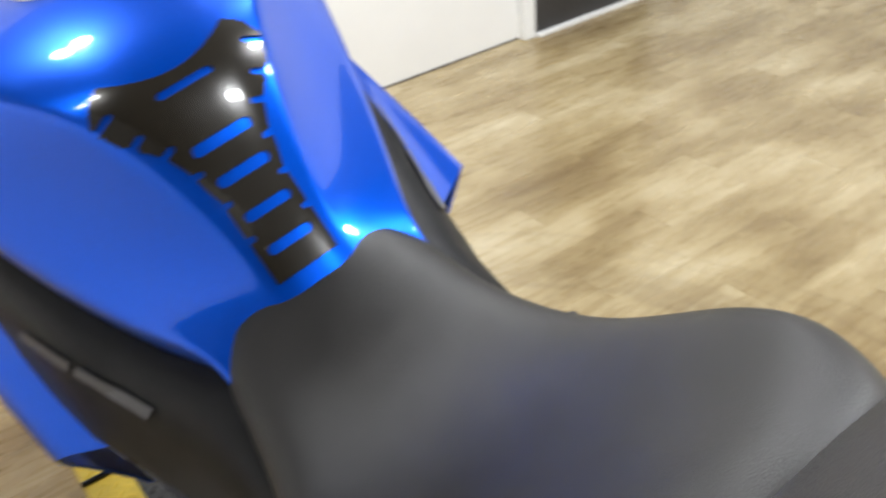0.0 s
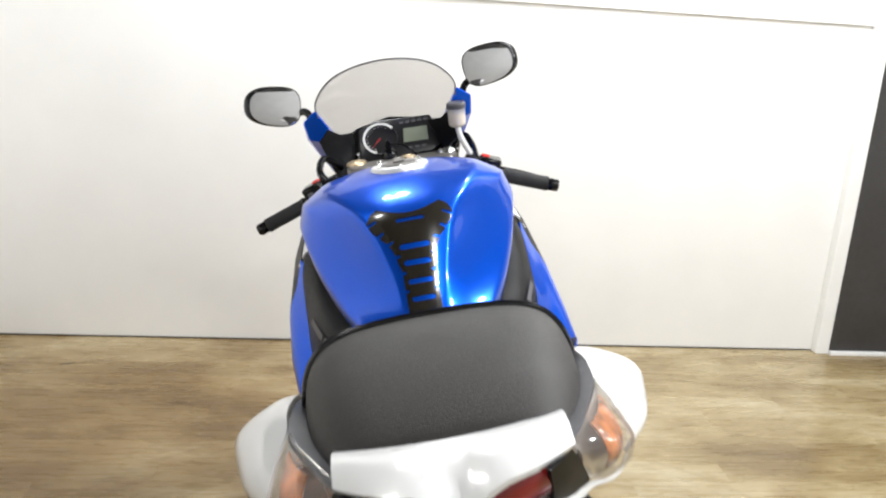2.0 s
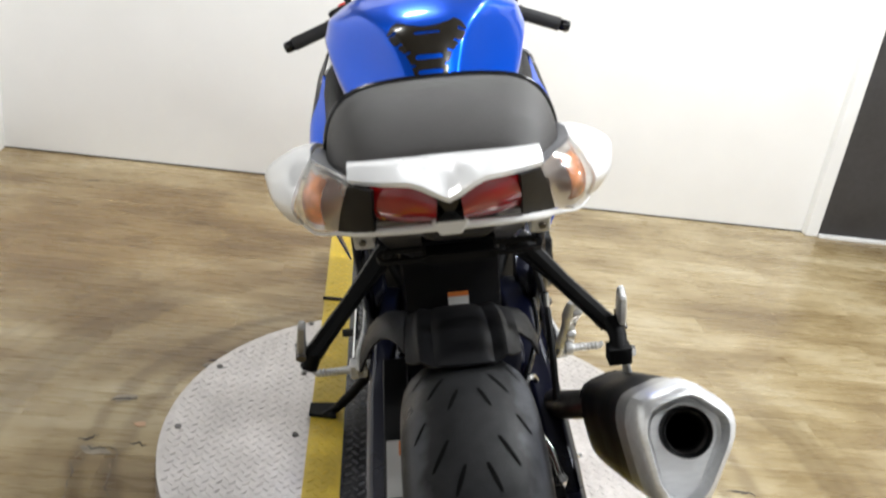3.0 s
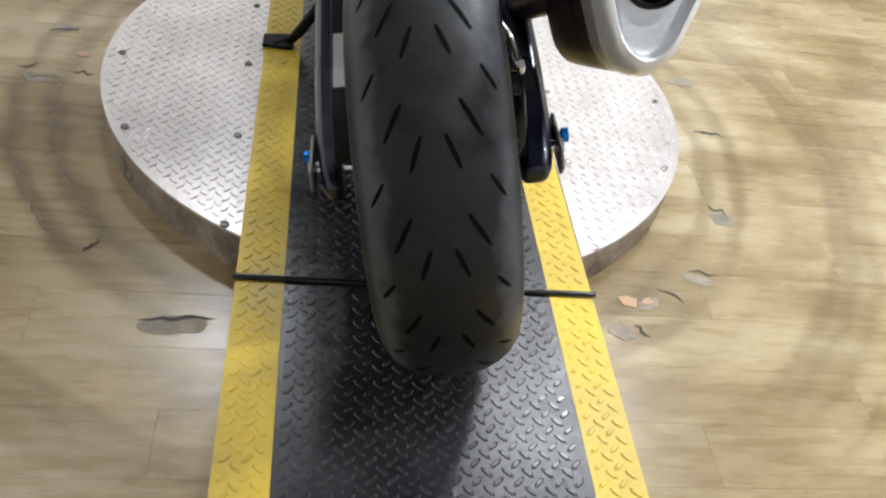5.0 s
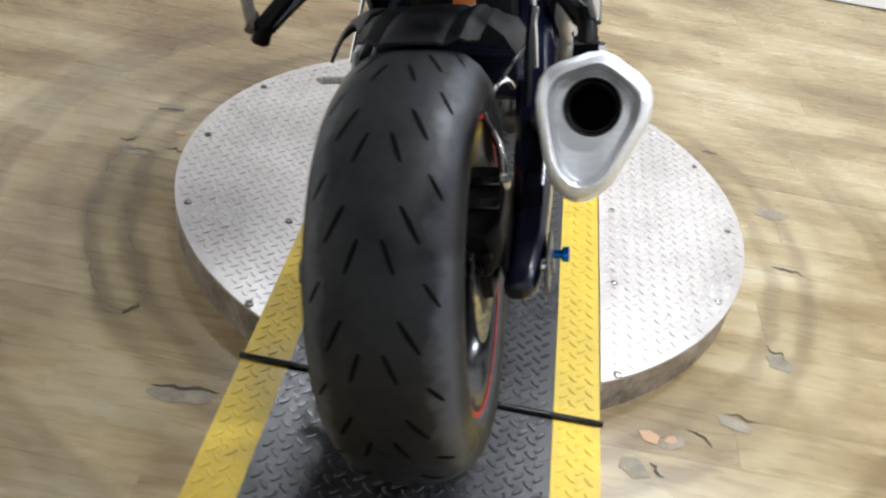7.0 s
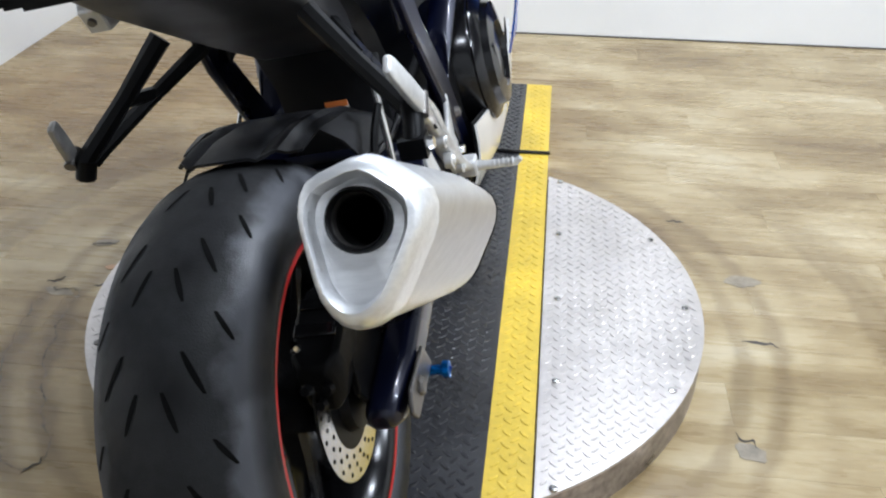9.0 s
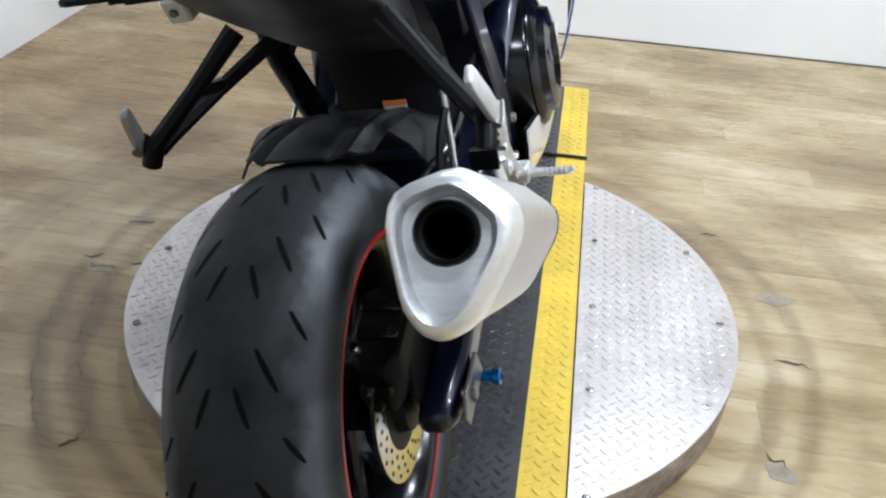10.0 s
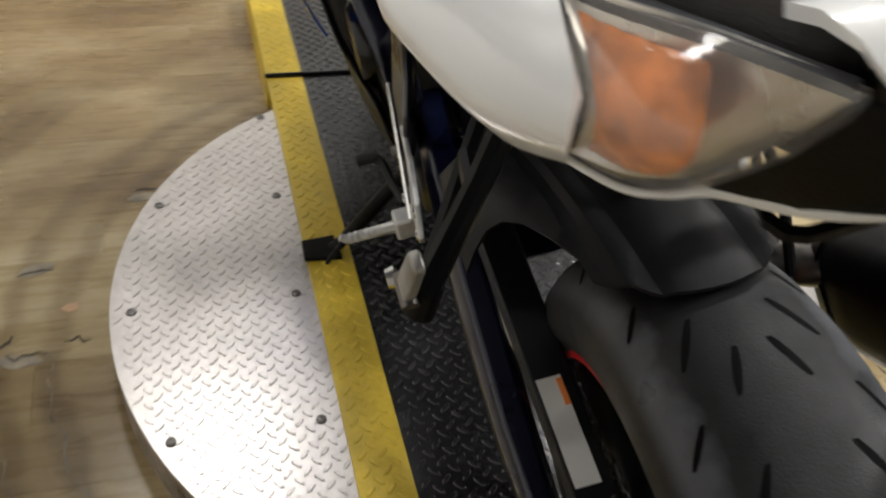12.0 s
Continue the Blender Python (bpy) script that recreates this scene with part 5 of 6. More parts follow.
# ---- passenger peg hangers ----
PEG_ALU = material("worn_grey_alloy", (0.32, 0.31, 0.29), 0.4, 0.6, grain=0.1, wear=0.3, wear_scale=30)
for s in LR:
    front = sided([(0.100, -0.420, 0.720), (0.160, -0.500, 0.684), (0.212, -0.575, 0.650), (0.226, -0.596, 0.640)], s)
    back = sided([(0.104, -0.518, 0.768), (0.165, -0.560, 0.706), (0.220, -0.598, 0.654), (0.232, -0.606, 0.642)], s)
    bm = tube(front, [0.013, 0.011, 0.012, 0.013], 8)
    tube(back, [0.015, 0.012, 0.013, 0.014], 8, bm=bm)
    tube(sided([(0.158, -0.496, 0.688), (0.168, -0.562, 0.704)], s), 0.010, 8, bm=bm)
    tube(sided([(0.230, -0.604, 0.652), (0.235, -0.628, 0.638), (0.233, -0.643, 0.618)], s) if s > 0 else sided([(0.226, -0.604, 0.648), (0.238, -0.606, 0.622)], s), 0.014, 10, bm=bm)
    if s > 0:
        box((0.233, -0.643, 0.616), (0.034, 0.028, 0.026), bm=bm)
    hanger = part("peg_hanger", bm, SATIN_BLACK, bike, "black passenger footpeg hanger")
    foot, tip = Vector((s * 0.245, -0.604, 0.652)), Vector((s * 0.232, -0.668, 0.732)) if s > 0 else Vector((s * 0.233, -0.632, 0.712))
    way = (tip - foot).normalized()
    across = way.cross(Vector((1, 0, 0))).normalized()
    rings = []
    for t, w, d in ((0.0, 0.009, 0.005), (0.08, 0.012, 0.006), (0.35, 0.0125, 0.0065), (0.85, 0.011, 0.006), (0.97, 0.009, 0.005), (1.0, 0.005, 0.003)):
        c = foot.lerp(tip, t)
        rings.append([c + across * (w * u * (1.3 if s > 0 else 1.0)) + Vector((d * v, 0, 0)) for u, v in ((-1, -0.6), (-0.7, -1), (0.7, -1), (1, -0.6), (1, 0.6), (0.7, 1), (-0.7, 1), (-1, 0.6))])
    peg = part("passenger_peg", loft(rings), PEG_ALU if s < 0 else ALU, hanger, "folded worn alloy footpeg", bevel=0.001)
    part("peg_pivot", tube([foot - across * 0.016, foot + across * 0.016], 0.008, 10), BOLT, hanger)
    part("hanger_bolt", lathe([(0.001, 0.008), (0.008, 0.008), (0.010, 0.0)], (s * 0.250, -0.640 if s > 0 else -0.574, 0.616 if s > 0 else 0.64), (s, 0, 0), 8), CHROME, hanger)

# ---- rearsets ----
for s in LR:
    web = sided([(0.178, -0.17, 0.500), (0.182, -0.22, 0.475), (0.192, -0.30, 0.470), (0.196, -0.325, 0.435), (0.194, -0.30, 0.405), (0.190, -0.245, 0.410), (0.180, -0.20, 0.385), (0.174, -0.15, 0.40), (0.182, -0.20, 0.435)], s)
    plate_ob = part("rearset_bracket", plate(web, 0.008, along=(1, 0, 0)), ALU, bike, "cast alloy rearset bracket", bevel=0.002)
    if s > 0:
        arm = tube(curve(sided([(0.196, -0.470, 0.616), (0.198, -0.438, 0.575), (0.199, -0.392, 0.525), (0.200, -0.338, 0.460), (0.200, -0.250, 0.392)], s), 4), [0.010, 0.012, 0.014, 0.016, 0.017, 0.016, 0.014, 0.013, 0.013, 0.014, 0.016, 0.017, 0.018, 0.018, 0.018, 0.018, 0.017], 10, flat=0.45)
        part("rearset_arm", arm, ALU, plate_ob, "cast alloy arm with bosses")
        part("rearset_rib", tube(curve(sided([(0.204, -0.446, 0.610), (0.209, -0.400, 0.560), (0.209, -0.360, 0.500), (0.207, -0.300, 0.440)], s), 4), 0.0055, 8), ALU, plate_ob)
        # black plate on the solid arm; an opening's shade put in as colour
        part("arm_window_patch", plate(sided([(0.208, -0.428, 0.562), (0.208, -0.412, 0.556), (0.208, -0.398, 0.532), (0.208, -0.414, 0.538)], s), 0.004, along=(1, 0, 0)), SATIN_BLACK, plate_ob, "dark patch on the arm for an opening's shade")
        for by, bz, br in ((-0.468, 0.616, 0.012), (-0.452, 0.588, 0.010), (-0.382, 0.505, 0.013), (-0.362, 0.462, 0.014), (-0.300, 0.420, 0.012)):
            part("arm_boss", lathe([(0.001, 0.012), (br * 0.5, 0.012), (br * 0.62, 0.009), (br, 0.008), (br, -0.004)], (s * 0.202, by, bz), (s, 0, 0), 14), ALU, plate_ob)
    pegbar = tube(sided([(0.190, -0.236, 0.386), (0.235, -0.235, 0.385), (0.288, -0.232, 0.382), (0.296, -0.232, 0.388)], s), [0.011, 0.008, 0.0066, 0.005], 12)
    for k in range(8):
        lathe([(0.0060, -0.0022), (0.0082, -0.001), (0.0082, 0.001), (0.0060, 0.0022)], (s * (0.226 + k * 0.008), -0.235, 0.3850), (1, 0, 0), 12, bm=pegbar)
    part("rider_peg", pegbar, ALU, plate_ob, "ribbed alloy rider footpeg")
    part("peg_joint", box((s * 0.204, -0.236, 0.388), (0.034, 0.032, 0.032)), ALU, plate_ob, bevel=0.004)
    if s < 0:
        part("foot_lever", tube(curve(sided([(0.196, -0.20, 0.392), (0.205, -0.15, 0.385), (0.210, -0.085, 0.380), (0.222, -0.070, 0.380)], s)), 0.0065, 8), SATIN_BLACK, plate_ob, "black foot lever")
        part("lever_tip", tube(sided([(0.216, -0.070, 0.380), (0.246, -0.070, 0.380)], s), 0.009, 10), GRIP, plate_ob, "rubber lever tip")
    for by, bz in ((-0.185, 0.470), (-0.215, 0.412), (-0.290, 0.452), (-0.305, 0.425)):
        part("rearset_bolt", lathe([(0.002, 0.004), (0.004, 0.008), (0.007, 0.008), (0.009, 0.0)], (s * 0.193, by, bz), (s, 0, 0), 10), CHROME if by < -0.2 else BOLT, plate_ob)
    if s > 0:
        part("brake_rod", tube([(0.150, -0.470, 0.640), (0.152, -0.480, 0.560), (0.152, -0.486, 0.520)], 0.0055, 10), CHROME, plate_ob, "bright brake rod")
        continue
    part("linkage_rod", tube(sided([(0.202, -0.30, 0.45), (0.185, -0.16, 0.56)], s), 0.004, 8), CHROME, plate_ob, "thin linkage rod")

# ---- frame, engine, shock ----
for s in LR:
    spar = [((0.205, 0.34, 0.88), 0.018, 0.06), ((0.210, 0.18, 0.76), 0.018, 0.07), ((0.190, 0.02, 0.66), 0.018, 0.07), ((0.160, -0.10, 0.54), 0.020, 0.075), ((0.150, -0.13, 0.42), 0.020, 0.07), ((0.150, -0.12, 0.33), 0.018, 0.05)]
    rings = []
    for (x, y, z), a, b in spar:
        rings.append([(s * (x + u * a), y + v * b * 0.45, z + v * b * 0.6) for u, v in ((-1, -0.7), (0, -1), (1, -0.7), (1, 0.7), (0, 1), (-1, 0.7))])
    part("frame_spar", loft(rings), NAVY, bike, "dark blue frame spar", bevel=0.005)
    pivot = [(0.168, -0.315, 0.722), (0.172, -0.285, 0.640), (0.174, -0.195, 0.500), (0.172, -0.105, 0.360), (0.168, -0.075, 0.300), (0.168, -0.015, 0.300), (0.170, -0.030, 0.350), (0.172, -0.125, 0.520), (0.170, -0.215, 0.650), (0.166, -0.235, 0.730)]
    part("pivot_plate", plate(sided(pivot, s), 0.016, along=(1, 0, 0)), NAVY, bike, "dark blue frame pivot plate", bevel=0.005)
    part("subframe_rail", tube(sided([(0.150, -0.12, 0.66), (0.128, -0.40, 0.78), (0.110, -0.75, 0.93)], s), 0.014, 10), SATIN_BLACK, bike, "black subframe rail")
    # plastic cover between tank and fairing
    cover = [[(0.150, 0.27, 0.905), (0.208, 0.28, 0.900), (0.238, 0.29, 0.862), (0.254, 0.29, 0.78)], [(0.150, 0.17, 0.845), (0.206, 0.17, 0.838), (0.232, 0.18, 0.796), (0.250, 0.19, 0.70)], [(0.130, 0.07, 0.815), (0.184, 0.07, 0.806), (0.214, 0.08, 0.762), (0.232, 0.09, 0.66)],
             [(0.100, -0.04, 0.800), (0.152, -0.04, 0.792), (0.182, -0.03, 0.748), (0.196, -0.02, 0.650)], [(0.080, -0.14, 0.800), (0.122, -0.14, 0.794), (0.154, -0.13, 0.742), (0.164, -0.13, 0.650)], [(0.080, -0.25, 0.770), (0.124, -0.25, 0.755), (0.142, -0.25, 0.712), (0.146, -0.25, 0.64)]]
    cov = part("frame_cover", shell([curve(sided(r, s), 3) for r in cover], 0.004), PLASTIC, bike, "matte black frame cover under the tank", angle=60)
    cov_tree = surface_of(cov)
    for a, b in (((0.229, 0.138, 0.784), (0.206, 0.056, 0.776)), ((0.203, 0.044, 0.776), (0.168, -0.066, 0.770))):
        rows = []
        for t in np.linspace(0, 1, 6):
            p = Vector((s * a[0], a[1], a[2])).lerp(Vector((s * b[0], b[1], b[2])), t)
            hit, nrm, _, _ = cov_tree.find_nearest(p)
            nrm = nrm if nrm.x * s > 0 else -nrm
            wide = nrm.cross(Vector((0, 1, 0.6))).normalized() * 0.0085
            rows.append([hit + wide + nrm * 0.003, hit - wide + nrm * 0.003])
        part("cover_mark", shell(rows, 0.001), GREY_PLASTIC, cov, "grey lettering bar", smooth=False)
engine = part("engine", loft([[(-w, y, a), (w, y, a), (w * 1.08, y, (a + b) / 2), (w, y, b), (-w, y, b), (-w * 1.08, y, (a + b) / 2)] for y, w, a, b in ((-0.12, 0.10, 0.34, 0.50), (-0.05, 0.15, 0.26, 0.58), (0.10, 0.165, 0.24, 0.62), (0.28, 0.165, 0.26, 0.66), (0.42, 0.15, 0.40, 0.72))]), SATIN_BLACK, bike, "black engine block", bevel=0.012)
CLUTCH = Vector((0.190, 0.135, 0.455))
part("clutch_flange", lathe([(0.110, -0.085), (0.150, -0.080), (0.152, -0.050), (0.146, -0.044), (0.120, -0.042)], CLUTCH, (1, 0, 0.05), 48), BOLT, engine, "dark metal crankcase flange")
cover = part("clutch_cover", lathe([(0.134, -0.06), (0.134, 0.010), (0.130, 0.016), (0.132, 0.020), (0.126, 0.028), (0.108, 0.036), (0.102, 0.050), (0.070, 0.056), (0.062, 0.047), (0.001, 0.049)], CLUTCH, (1, 0, 0.05), 48), GLOSS_BLACK, engine, "glossy black clutch cover")
part("cover_rib", plate([(0.238, 0.055, 0.500), (0.238, 0.060, 0.420), (0.240, 0.130, 0.375), (0.240, 0.140, 0.392), (0.240, 0.078, 0.430), (0.238, 0.072, 0.500)], 0.012, along=(1, 0, 0)), GLOSS_BLACK, cover, bevel=0.003)
part("generator_cover", lathe([(0.075, 0.0), (0.075, 0.018), (0.066, 0.030), (0.040, 0.034), (0.001, 0.034)], (-0.168, 0.18, 0.42), (-1, 0, 0), 36), GLOSS_BLACK, engine, "black generator cover")
for k in range(9):
    a = 2 * math.pi * k / 9
    part("cover_bolt", lathe([(0.001, 0.006), (0.005, 0.006), (0.006, 0.0)], (0.150, 0.135 + 0.143 * math.cos(a), 0.455 + 0.143 * math.sin(a)), (1, 0, 0), 8), CHROME, engine)
    part("cover_lug", tube([(0.110, 0.135 + 0.141 * math.cos(a), 0.455 + 0.141 * math.sin(a)), (0.151, 0.135 + 0.141 * math.cos(a), 0.455 + 0.141 * math.sin(a))], 0.011, 12), ALU if math.cos(a) < 0 else BOLT, engine, "cast bolt lug")
part("sprocket_cover", box((-0.150, 0.0, 0.42), (0.04, 0.15, 0.15)), SATIN_BLACK, engine, "black sprocket cover", bevel=0.015)
# ---- rear brake ----
caliper = part("rear_caliper", loft([[(a, y, z - 0.036), (b, y, z - 0.036), (b + 0.004, y, z), (b, y, z + 0.030), (a, y, z + 0.030), (a - 0.003, y, z)] for y, z, a, b in ((-0.822, 0.398, 0.076, 0.110), (-0.808, 0.412, 0.066, 0.124), (-0.760, 0.434, 0.064, 0.128), (-0.715, 0.442, 0.066, 0.124), (-0.700, 0.440, 0.074, 0.114))]), SATIN_BLACK, bike, "black rear brake caliper", bevel=0.006)
part("caliper_ridge", box((0.095, -0.745, 0.470), (0.054, 0.016, 0.008), (14, 0, 0)), GLOSS_BLACK, caliper, bevel=0.003)
part("caliper_ridge", box((0.095, -0.782, 0.458), (0.054, 0.018, 0.008), (26, 0, 0)), GLOSS_BLACK, caliper, bevel=0.003)
for px, py, pz in ((0.080, -0.824, 0.402), (0.108, -0.824, 0.402), (0.094, -0.826, 0.380)):
    part("pad_pin", lathe([(0.001, 0.010), (0.006, 0.010), (0.008, 0.0)], (px, py, pz), (0, -1, 0.4), 8), SATIN_BLACK, caliper)
part("caliper_bolt", lathe([(0.001, 0.010), (0.006, 0.010), (0.008, 0.0)], (0.072, -0.800, 0.446), (-0.2, -0.5, 1), 8), CHROME, caliper, "bright caliper bolt")
part("bleed_bolt", lathe([(0.001, 0.014), (0.008, 0.014), (0.010, 0.0)], (0.124, -0.735, 0.460), (0.2, -0.4, 1), 8), CHROME, caliper, "bright banjo bolt")
part("hose_fitting", tube(curve([(0.124, -0.733, 0.474), (0.118, -0.700, 0.490), (0.104, -0.664, 0.500)]), 0.006, 10), CHROME, caliper, "bright hose fitting")
part("brake_hose", tube(curve([(0.104, -0.664, 0.500), (0.086, -0.620, 0.510), (0.094, -0.570, 0.520), (0.118, -0.500, 0.535), (0.140, -0.42, 0.54), (0.145, -0.34, 0.56)]), 0.005, 8), GLOSS_BLACK, caliper, "black brake hose")
part("hose_clip", tube(curve([(0.092, -0.580, 0.505), (0.100, -0.560, 0.525), (0.112, -0.542, 0.525), (0.120, -0.525, 0.505)]), 0.005, 8), CHROME, caliper, "bright hose clip")
part("hub_cover", lathe([(0.020, 0.0), (0.050, 0.0), (0.046, 0.014), (0.020, 0.020)], AXLE + Vector((0.094, 0, 0)), (1, 0, 0), 28), SATIN_BLACK, caliper, "black wheel spacer")
part("caliper_bracket", plate([(0.124, -0.66, 0.37), (0.124, -0.67, 0.43), (0.124, -0.71, 0.45), (0.124, -0.78, 0.42), (0.124, -0.79, 0.36), (0.124, -0.75, 0.30), (0.124, -0.70, 0.31)], 0.010, along=(1, 0, 0)), SATIN_BLACK, caliper, "black caliper bracket", bevel=0.002)
part("hose_stay", tube(curve([(0.142, -0.40, 0.66), (0.150, -0.46, 0.62), (0.148, -0.53, 0.58), (0.146, -0.58, 0.50)]), 0.006, 8), SATIN_BLACK, bike, "black cable along the swingarm")

# ---- fairings ----
for s in LR:
    dark = [[(0.222, 0.66, 0.918), (0.238, 0.66, 0.890), (0.262, 0.66, 0.84), (0.266, 0.66, 0.72), (0.24, 0.66, 0.52)],
            [(0.240, 0.48, 0.888), (0.256, 0.48, 0.862), (0.282, 0.48, 0.80), (0.286, 0.48, 0.67), (0.255, 0.48, 0.47)],
            [(0.246, 0.32, 0.864), (0.264, 0.32, 0.81), (0.296, 0.31, 0.735), (0.296, 0.32, 0.61), (0.260, 0.33, 0.44)]]
    blue = [dark[-1], [(0.226, 0.20, 0.795), (0.262, 0.20, 0.735), (0.304, 0.205, 0.680), (0.290, 0.23, 0.565), (0.252, 0.27, 0.425)],
            [(0.205, 0.045, 0.672), (0.255, 0.085, 0.660), (0.306, 0.132, 0.643), (0.284, 0.19, 0.53), (0.248, 0.24, 0.415)]]
    if s < 0:
        blue[1] = [(x - 0.010, y, z) for x, y, z in blue[1]]
        blue[2] = [(0.182, 0.060, 0.640), (0.234, 0.100, 0.631), (0.285, 0.140, 0.622), (0.264, 0.190, 0.53), (0.234, 0.240, 0.415)]
    ledge = [[(0.222, 0.660, 0.920), (0.205, 0.650, 0.934), (0.182, 0.640, 0.930)], [(0.240, 0.480, 0.890), (0.220, 0.475, 0.902), (0.194, 0.470, 0.896)], [(0.247, 0.330, 0.866), (0.232, 0.335, 0.878), (0.212, 0.345, 0.868)]]
    part("upper_inner_panel", shell([curve(sided(r, s), 3) for r in ledge], 0.004), WHITE_PAINT, bike, "white inner strip of the upper fairing")
    part("upper_side_panel", shell([curve(sided(r, s), 4) for r in dark], 0.004), PLASTIC, bike, "matte dark upper side fairing panel", angle=28)
    fair = part("side_fairing", shell([curve(sided(r, s), 4) for r in blue], 0.004), BLUE, bike, "glossy blue side fairing", angle=28)
    part("fairing_screw", lathe([(0.001, 0.003), (0.005, 0.002), (0.006, 0.0)], (s * 0.256, 0.345, 0.845), (s * 0.8, 0, 0.6), 10), CHROME, fair)
    belly = [[(0.250, 0.55, 0.50), (0.235, 0.55, 0.36), (0.16, 0.55, 0.22)], [(0.256, 0.36, 0.44), (0.225, 0.36, 0.28), (0.12, 0.36, 0.16)], [(0.246, 0.22, 0.41), (0.205, 0.14, 0.25), (0.11, 0.10, 0.15)], [(0.215, 0.07, 0.37), (0.188, 0.0, 0.27), (0.12, -0.03, 0.165)]] + ([[(0.210, -0.115, 0.410), (0.204, -0.125, 0.330), (0.150, -0.130, 0.220)]] if s > 0 else [])
    if s < 0:
        belly = [[(x - 0.028, y, z) for x, y, z in r] for r in belly]
    else:
        belly[:3] = [[(0.215, 0.55, 0.40), (0.205, 0.55, 0.30), (0.14, 0.55, 0.20)], [(0.222, 0.36, 0.34), (0.205, 0.36, 0.25), (0.12, 0.36, 0.16)], [(0.226, 0.20, 0.345), (0.200, 0.14, 0.25), (0.11, 0.10, 0.15)]]
    lower = part("lower_fairing", shell([curve(sided(r, s), 4) for r in belly], 0.004), WHITE_PAINT if s > 0 else SATIN_BLACK, bike, "white lower fairing" if s > 0 else "black lower fairing", angle=28)
    lining = [[(x - 0.008, y, z + 0.005) for x, y, z in r] for r in belly]
    part("fairing_lining", shell([curve(sided(r, s), 4) for r in lining], 0.002), SATIN_BLACK, lower, "black inner lining of the lower fairing", angle=28)
    # blue nose side under the mirror
    rings = [[(0.206, 0.572, 1.130), (0.171, 0.548, 1.157), (0.146, 0.562, 1.108), (0.176, 0.572, 1.078), (0.200, 0.578, 1.084)], [(0.212, 0.66, 1.075), (0.160, 0.65, 1.118), (0.135, 0.65, 1.060), (0.160, 0.66, 1.030), (0.192, 0.67, 1.036)], [(0.138, 0.84, 0.95), (0.105, 0.84, 0.985), (0.09, 0.84, 0.93), (0.11, 0.84, 0.86), (0.136, 0.84, 0.88)]]
    part("nose_fairing", loft([sided(r, s) for r in rings]), BLUE, bike, "glossy blue nose fairing beside the screen", bevel=0.004)
    inner = [[(0.150, 0.565, 1.105), (0.176, 0.575, 1.076), (0.158, 0.596, 1.005), (0.142, 0.590, 0.945)], [(0.128, 0.640, 1.075), (0.125, 0.645, 1.045), (0.130, 0.64, 0.985), (0.13, 0.61, 0.93)], [(0.098, 0.680, 1.070), (0.100, 0.672, 1.035), (0.105, 0.655, 0.985), (0.10, 0.63, 0.93)]]
    part("cockpit_panel", shell([sided(r, s) for r in inner], 0.004), PLASTIC, bike, "black inner cockpit panel")
# screen
SCR = [[(0.165, 0.556, 1.135), (0.166, 0.550, 1.172), (0.128, 0.534, 1.216), (0.070, 0.524, 1.240), (0, 0.520, 1.248)], [(0.160, 0.62, 1.10), (0.155, 0.615, 1.135), (0.118, 0.608, 1.168), (0.064, 0.604, 1.186), (0, 0.603, 1.192)],
       [(0.140, 0.72, 1.05), (0.132, 0.72, 1.072), (0.10, 0.72, 1.098), (0.055, 0.72, 1.112), (0, 0.72, 1.117)], [(0.11, 0.82, 0.99), (0.10, 0.82, 1.008), (0.075, 0.82, 1.028), (0.04, 0.82, 1.04), (0, 0.82, 1.044)]]
rows = [curve(r + flip(r[-2::-1]), 4) for r in SCR]
screen = part("windscreen", shell(rows, 0.003), SCREEN, bike, "clear lightly tinted windscreen", angle=70)
screen.visible_shadow = False
part("screen_edge", tube(curve(SCR[0] + flip(SCR[0][-2::-1]), 6), 0.0022, 6), GREY_PLASTIC, screen, "dark rolled screen edge")
part("headlamp_housing", loft([[(-w, y, a), (w, y, a), (w, y, b), (-w, y, b)] for y, w, a, b in ((0.66, 0.13, 0.86, 1.0), (0.80, 0.11, 0.84, 0.99), (0.88, 0.06, 0.86, 0.95))]), GLOSS_BLACK, bike, "black headlamp housing", bevel=0.01)

# mirrors
for s in LR:
    c = Vector((-0.266, 0.606, 1.174)) if s < 0 else Vector((0.258, 0.590, 1.192))
    m = pose(*c, 0, -8 * s if s > 0 else 12, 0) @ pose(0, 0, 0, 0, 0, -s * 4) @ pose(0, 0, 0, -6, 0, 0)
    out = []
    for k in range(28):
        a = 2 * math.pi * k / 28
        ca, sa = math.cos(a), math.sin(a)
        out.append((0.062 * math.copysign(abs(ca) ** 0.72, ca), 0.046 * math.copysign(abs(sa) ** 0.72, sa) * (1 - 0.16 * ca)))

    def mring(k, y, kx=0.0):
        return [m @ Vector(((x * k + kx) * s, y, z * k)) for x, z in out]

    rings = [mring(1.0, -0.003), mring(1.03, 0.0, 0.004), mring(1.05, 0.012, 0.010), mring(0.95, 0.030, 0.016), mring(0.55, 0.046, 0.012)]
    head = part("mirror", loft(rings), GLOSS_BLACK, bike, "black rear-view mirror")
    part("mirror_glass", loft([mring(0.97, -0.0052), mring(0.965, -0.0064)] + [mring(k, -0.0064 - 0.0034 * (1 - k * k)) for k in (0.86, 0.72, 0.58, 0.44, 0.30, 0.16, 0.04)]), MIRROR, head, "mirror glass")
    part("mirror_stem", tube(curve([m @ Vector((-s * 0.040, 0.020, -0.020)), (s * 0.196, 0.600, 1.150), (s * 0.182, 0.575, 1.125)]), 0.009, 10), GLOSS_BLACK, head, "black mirror stem")

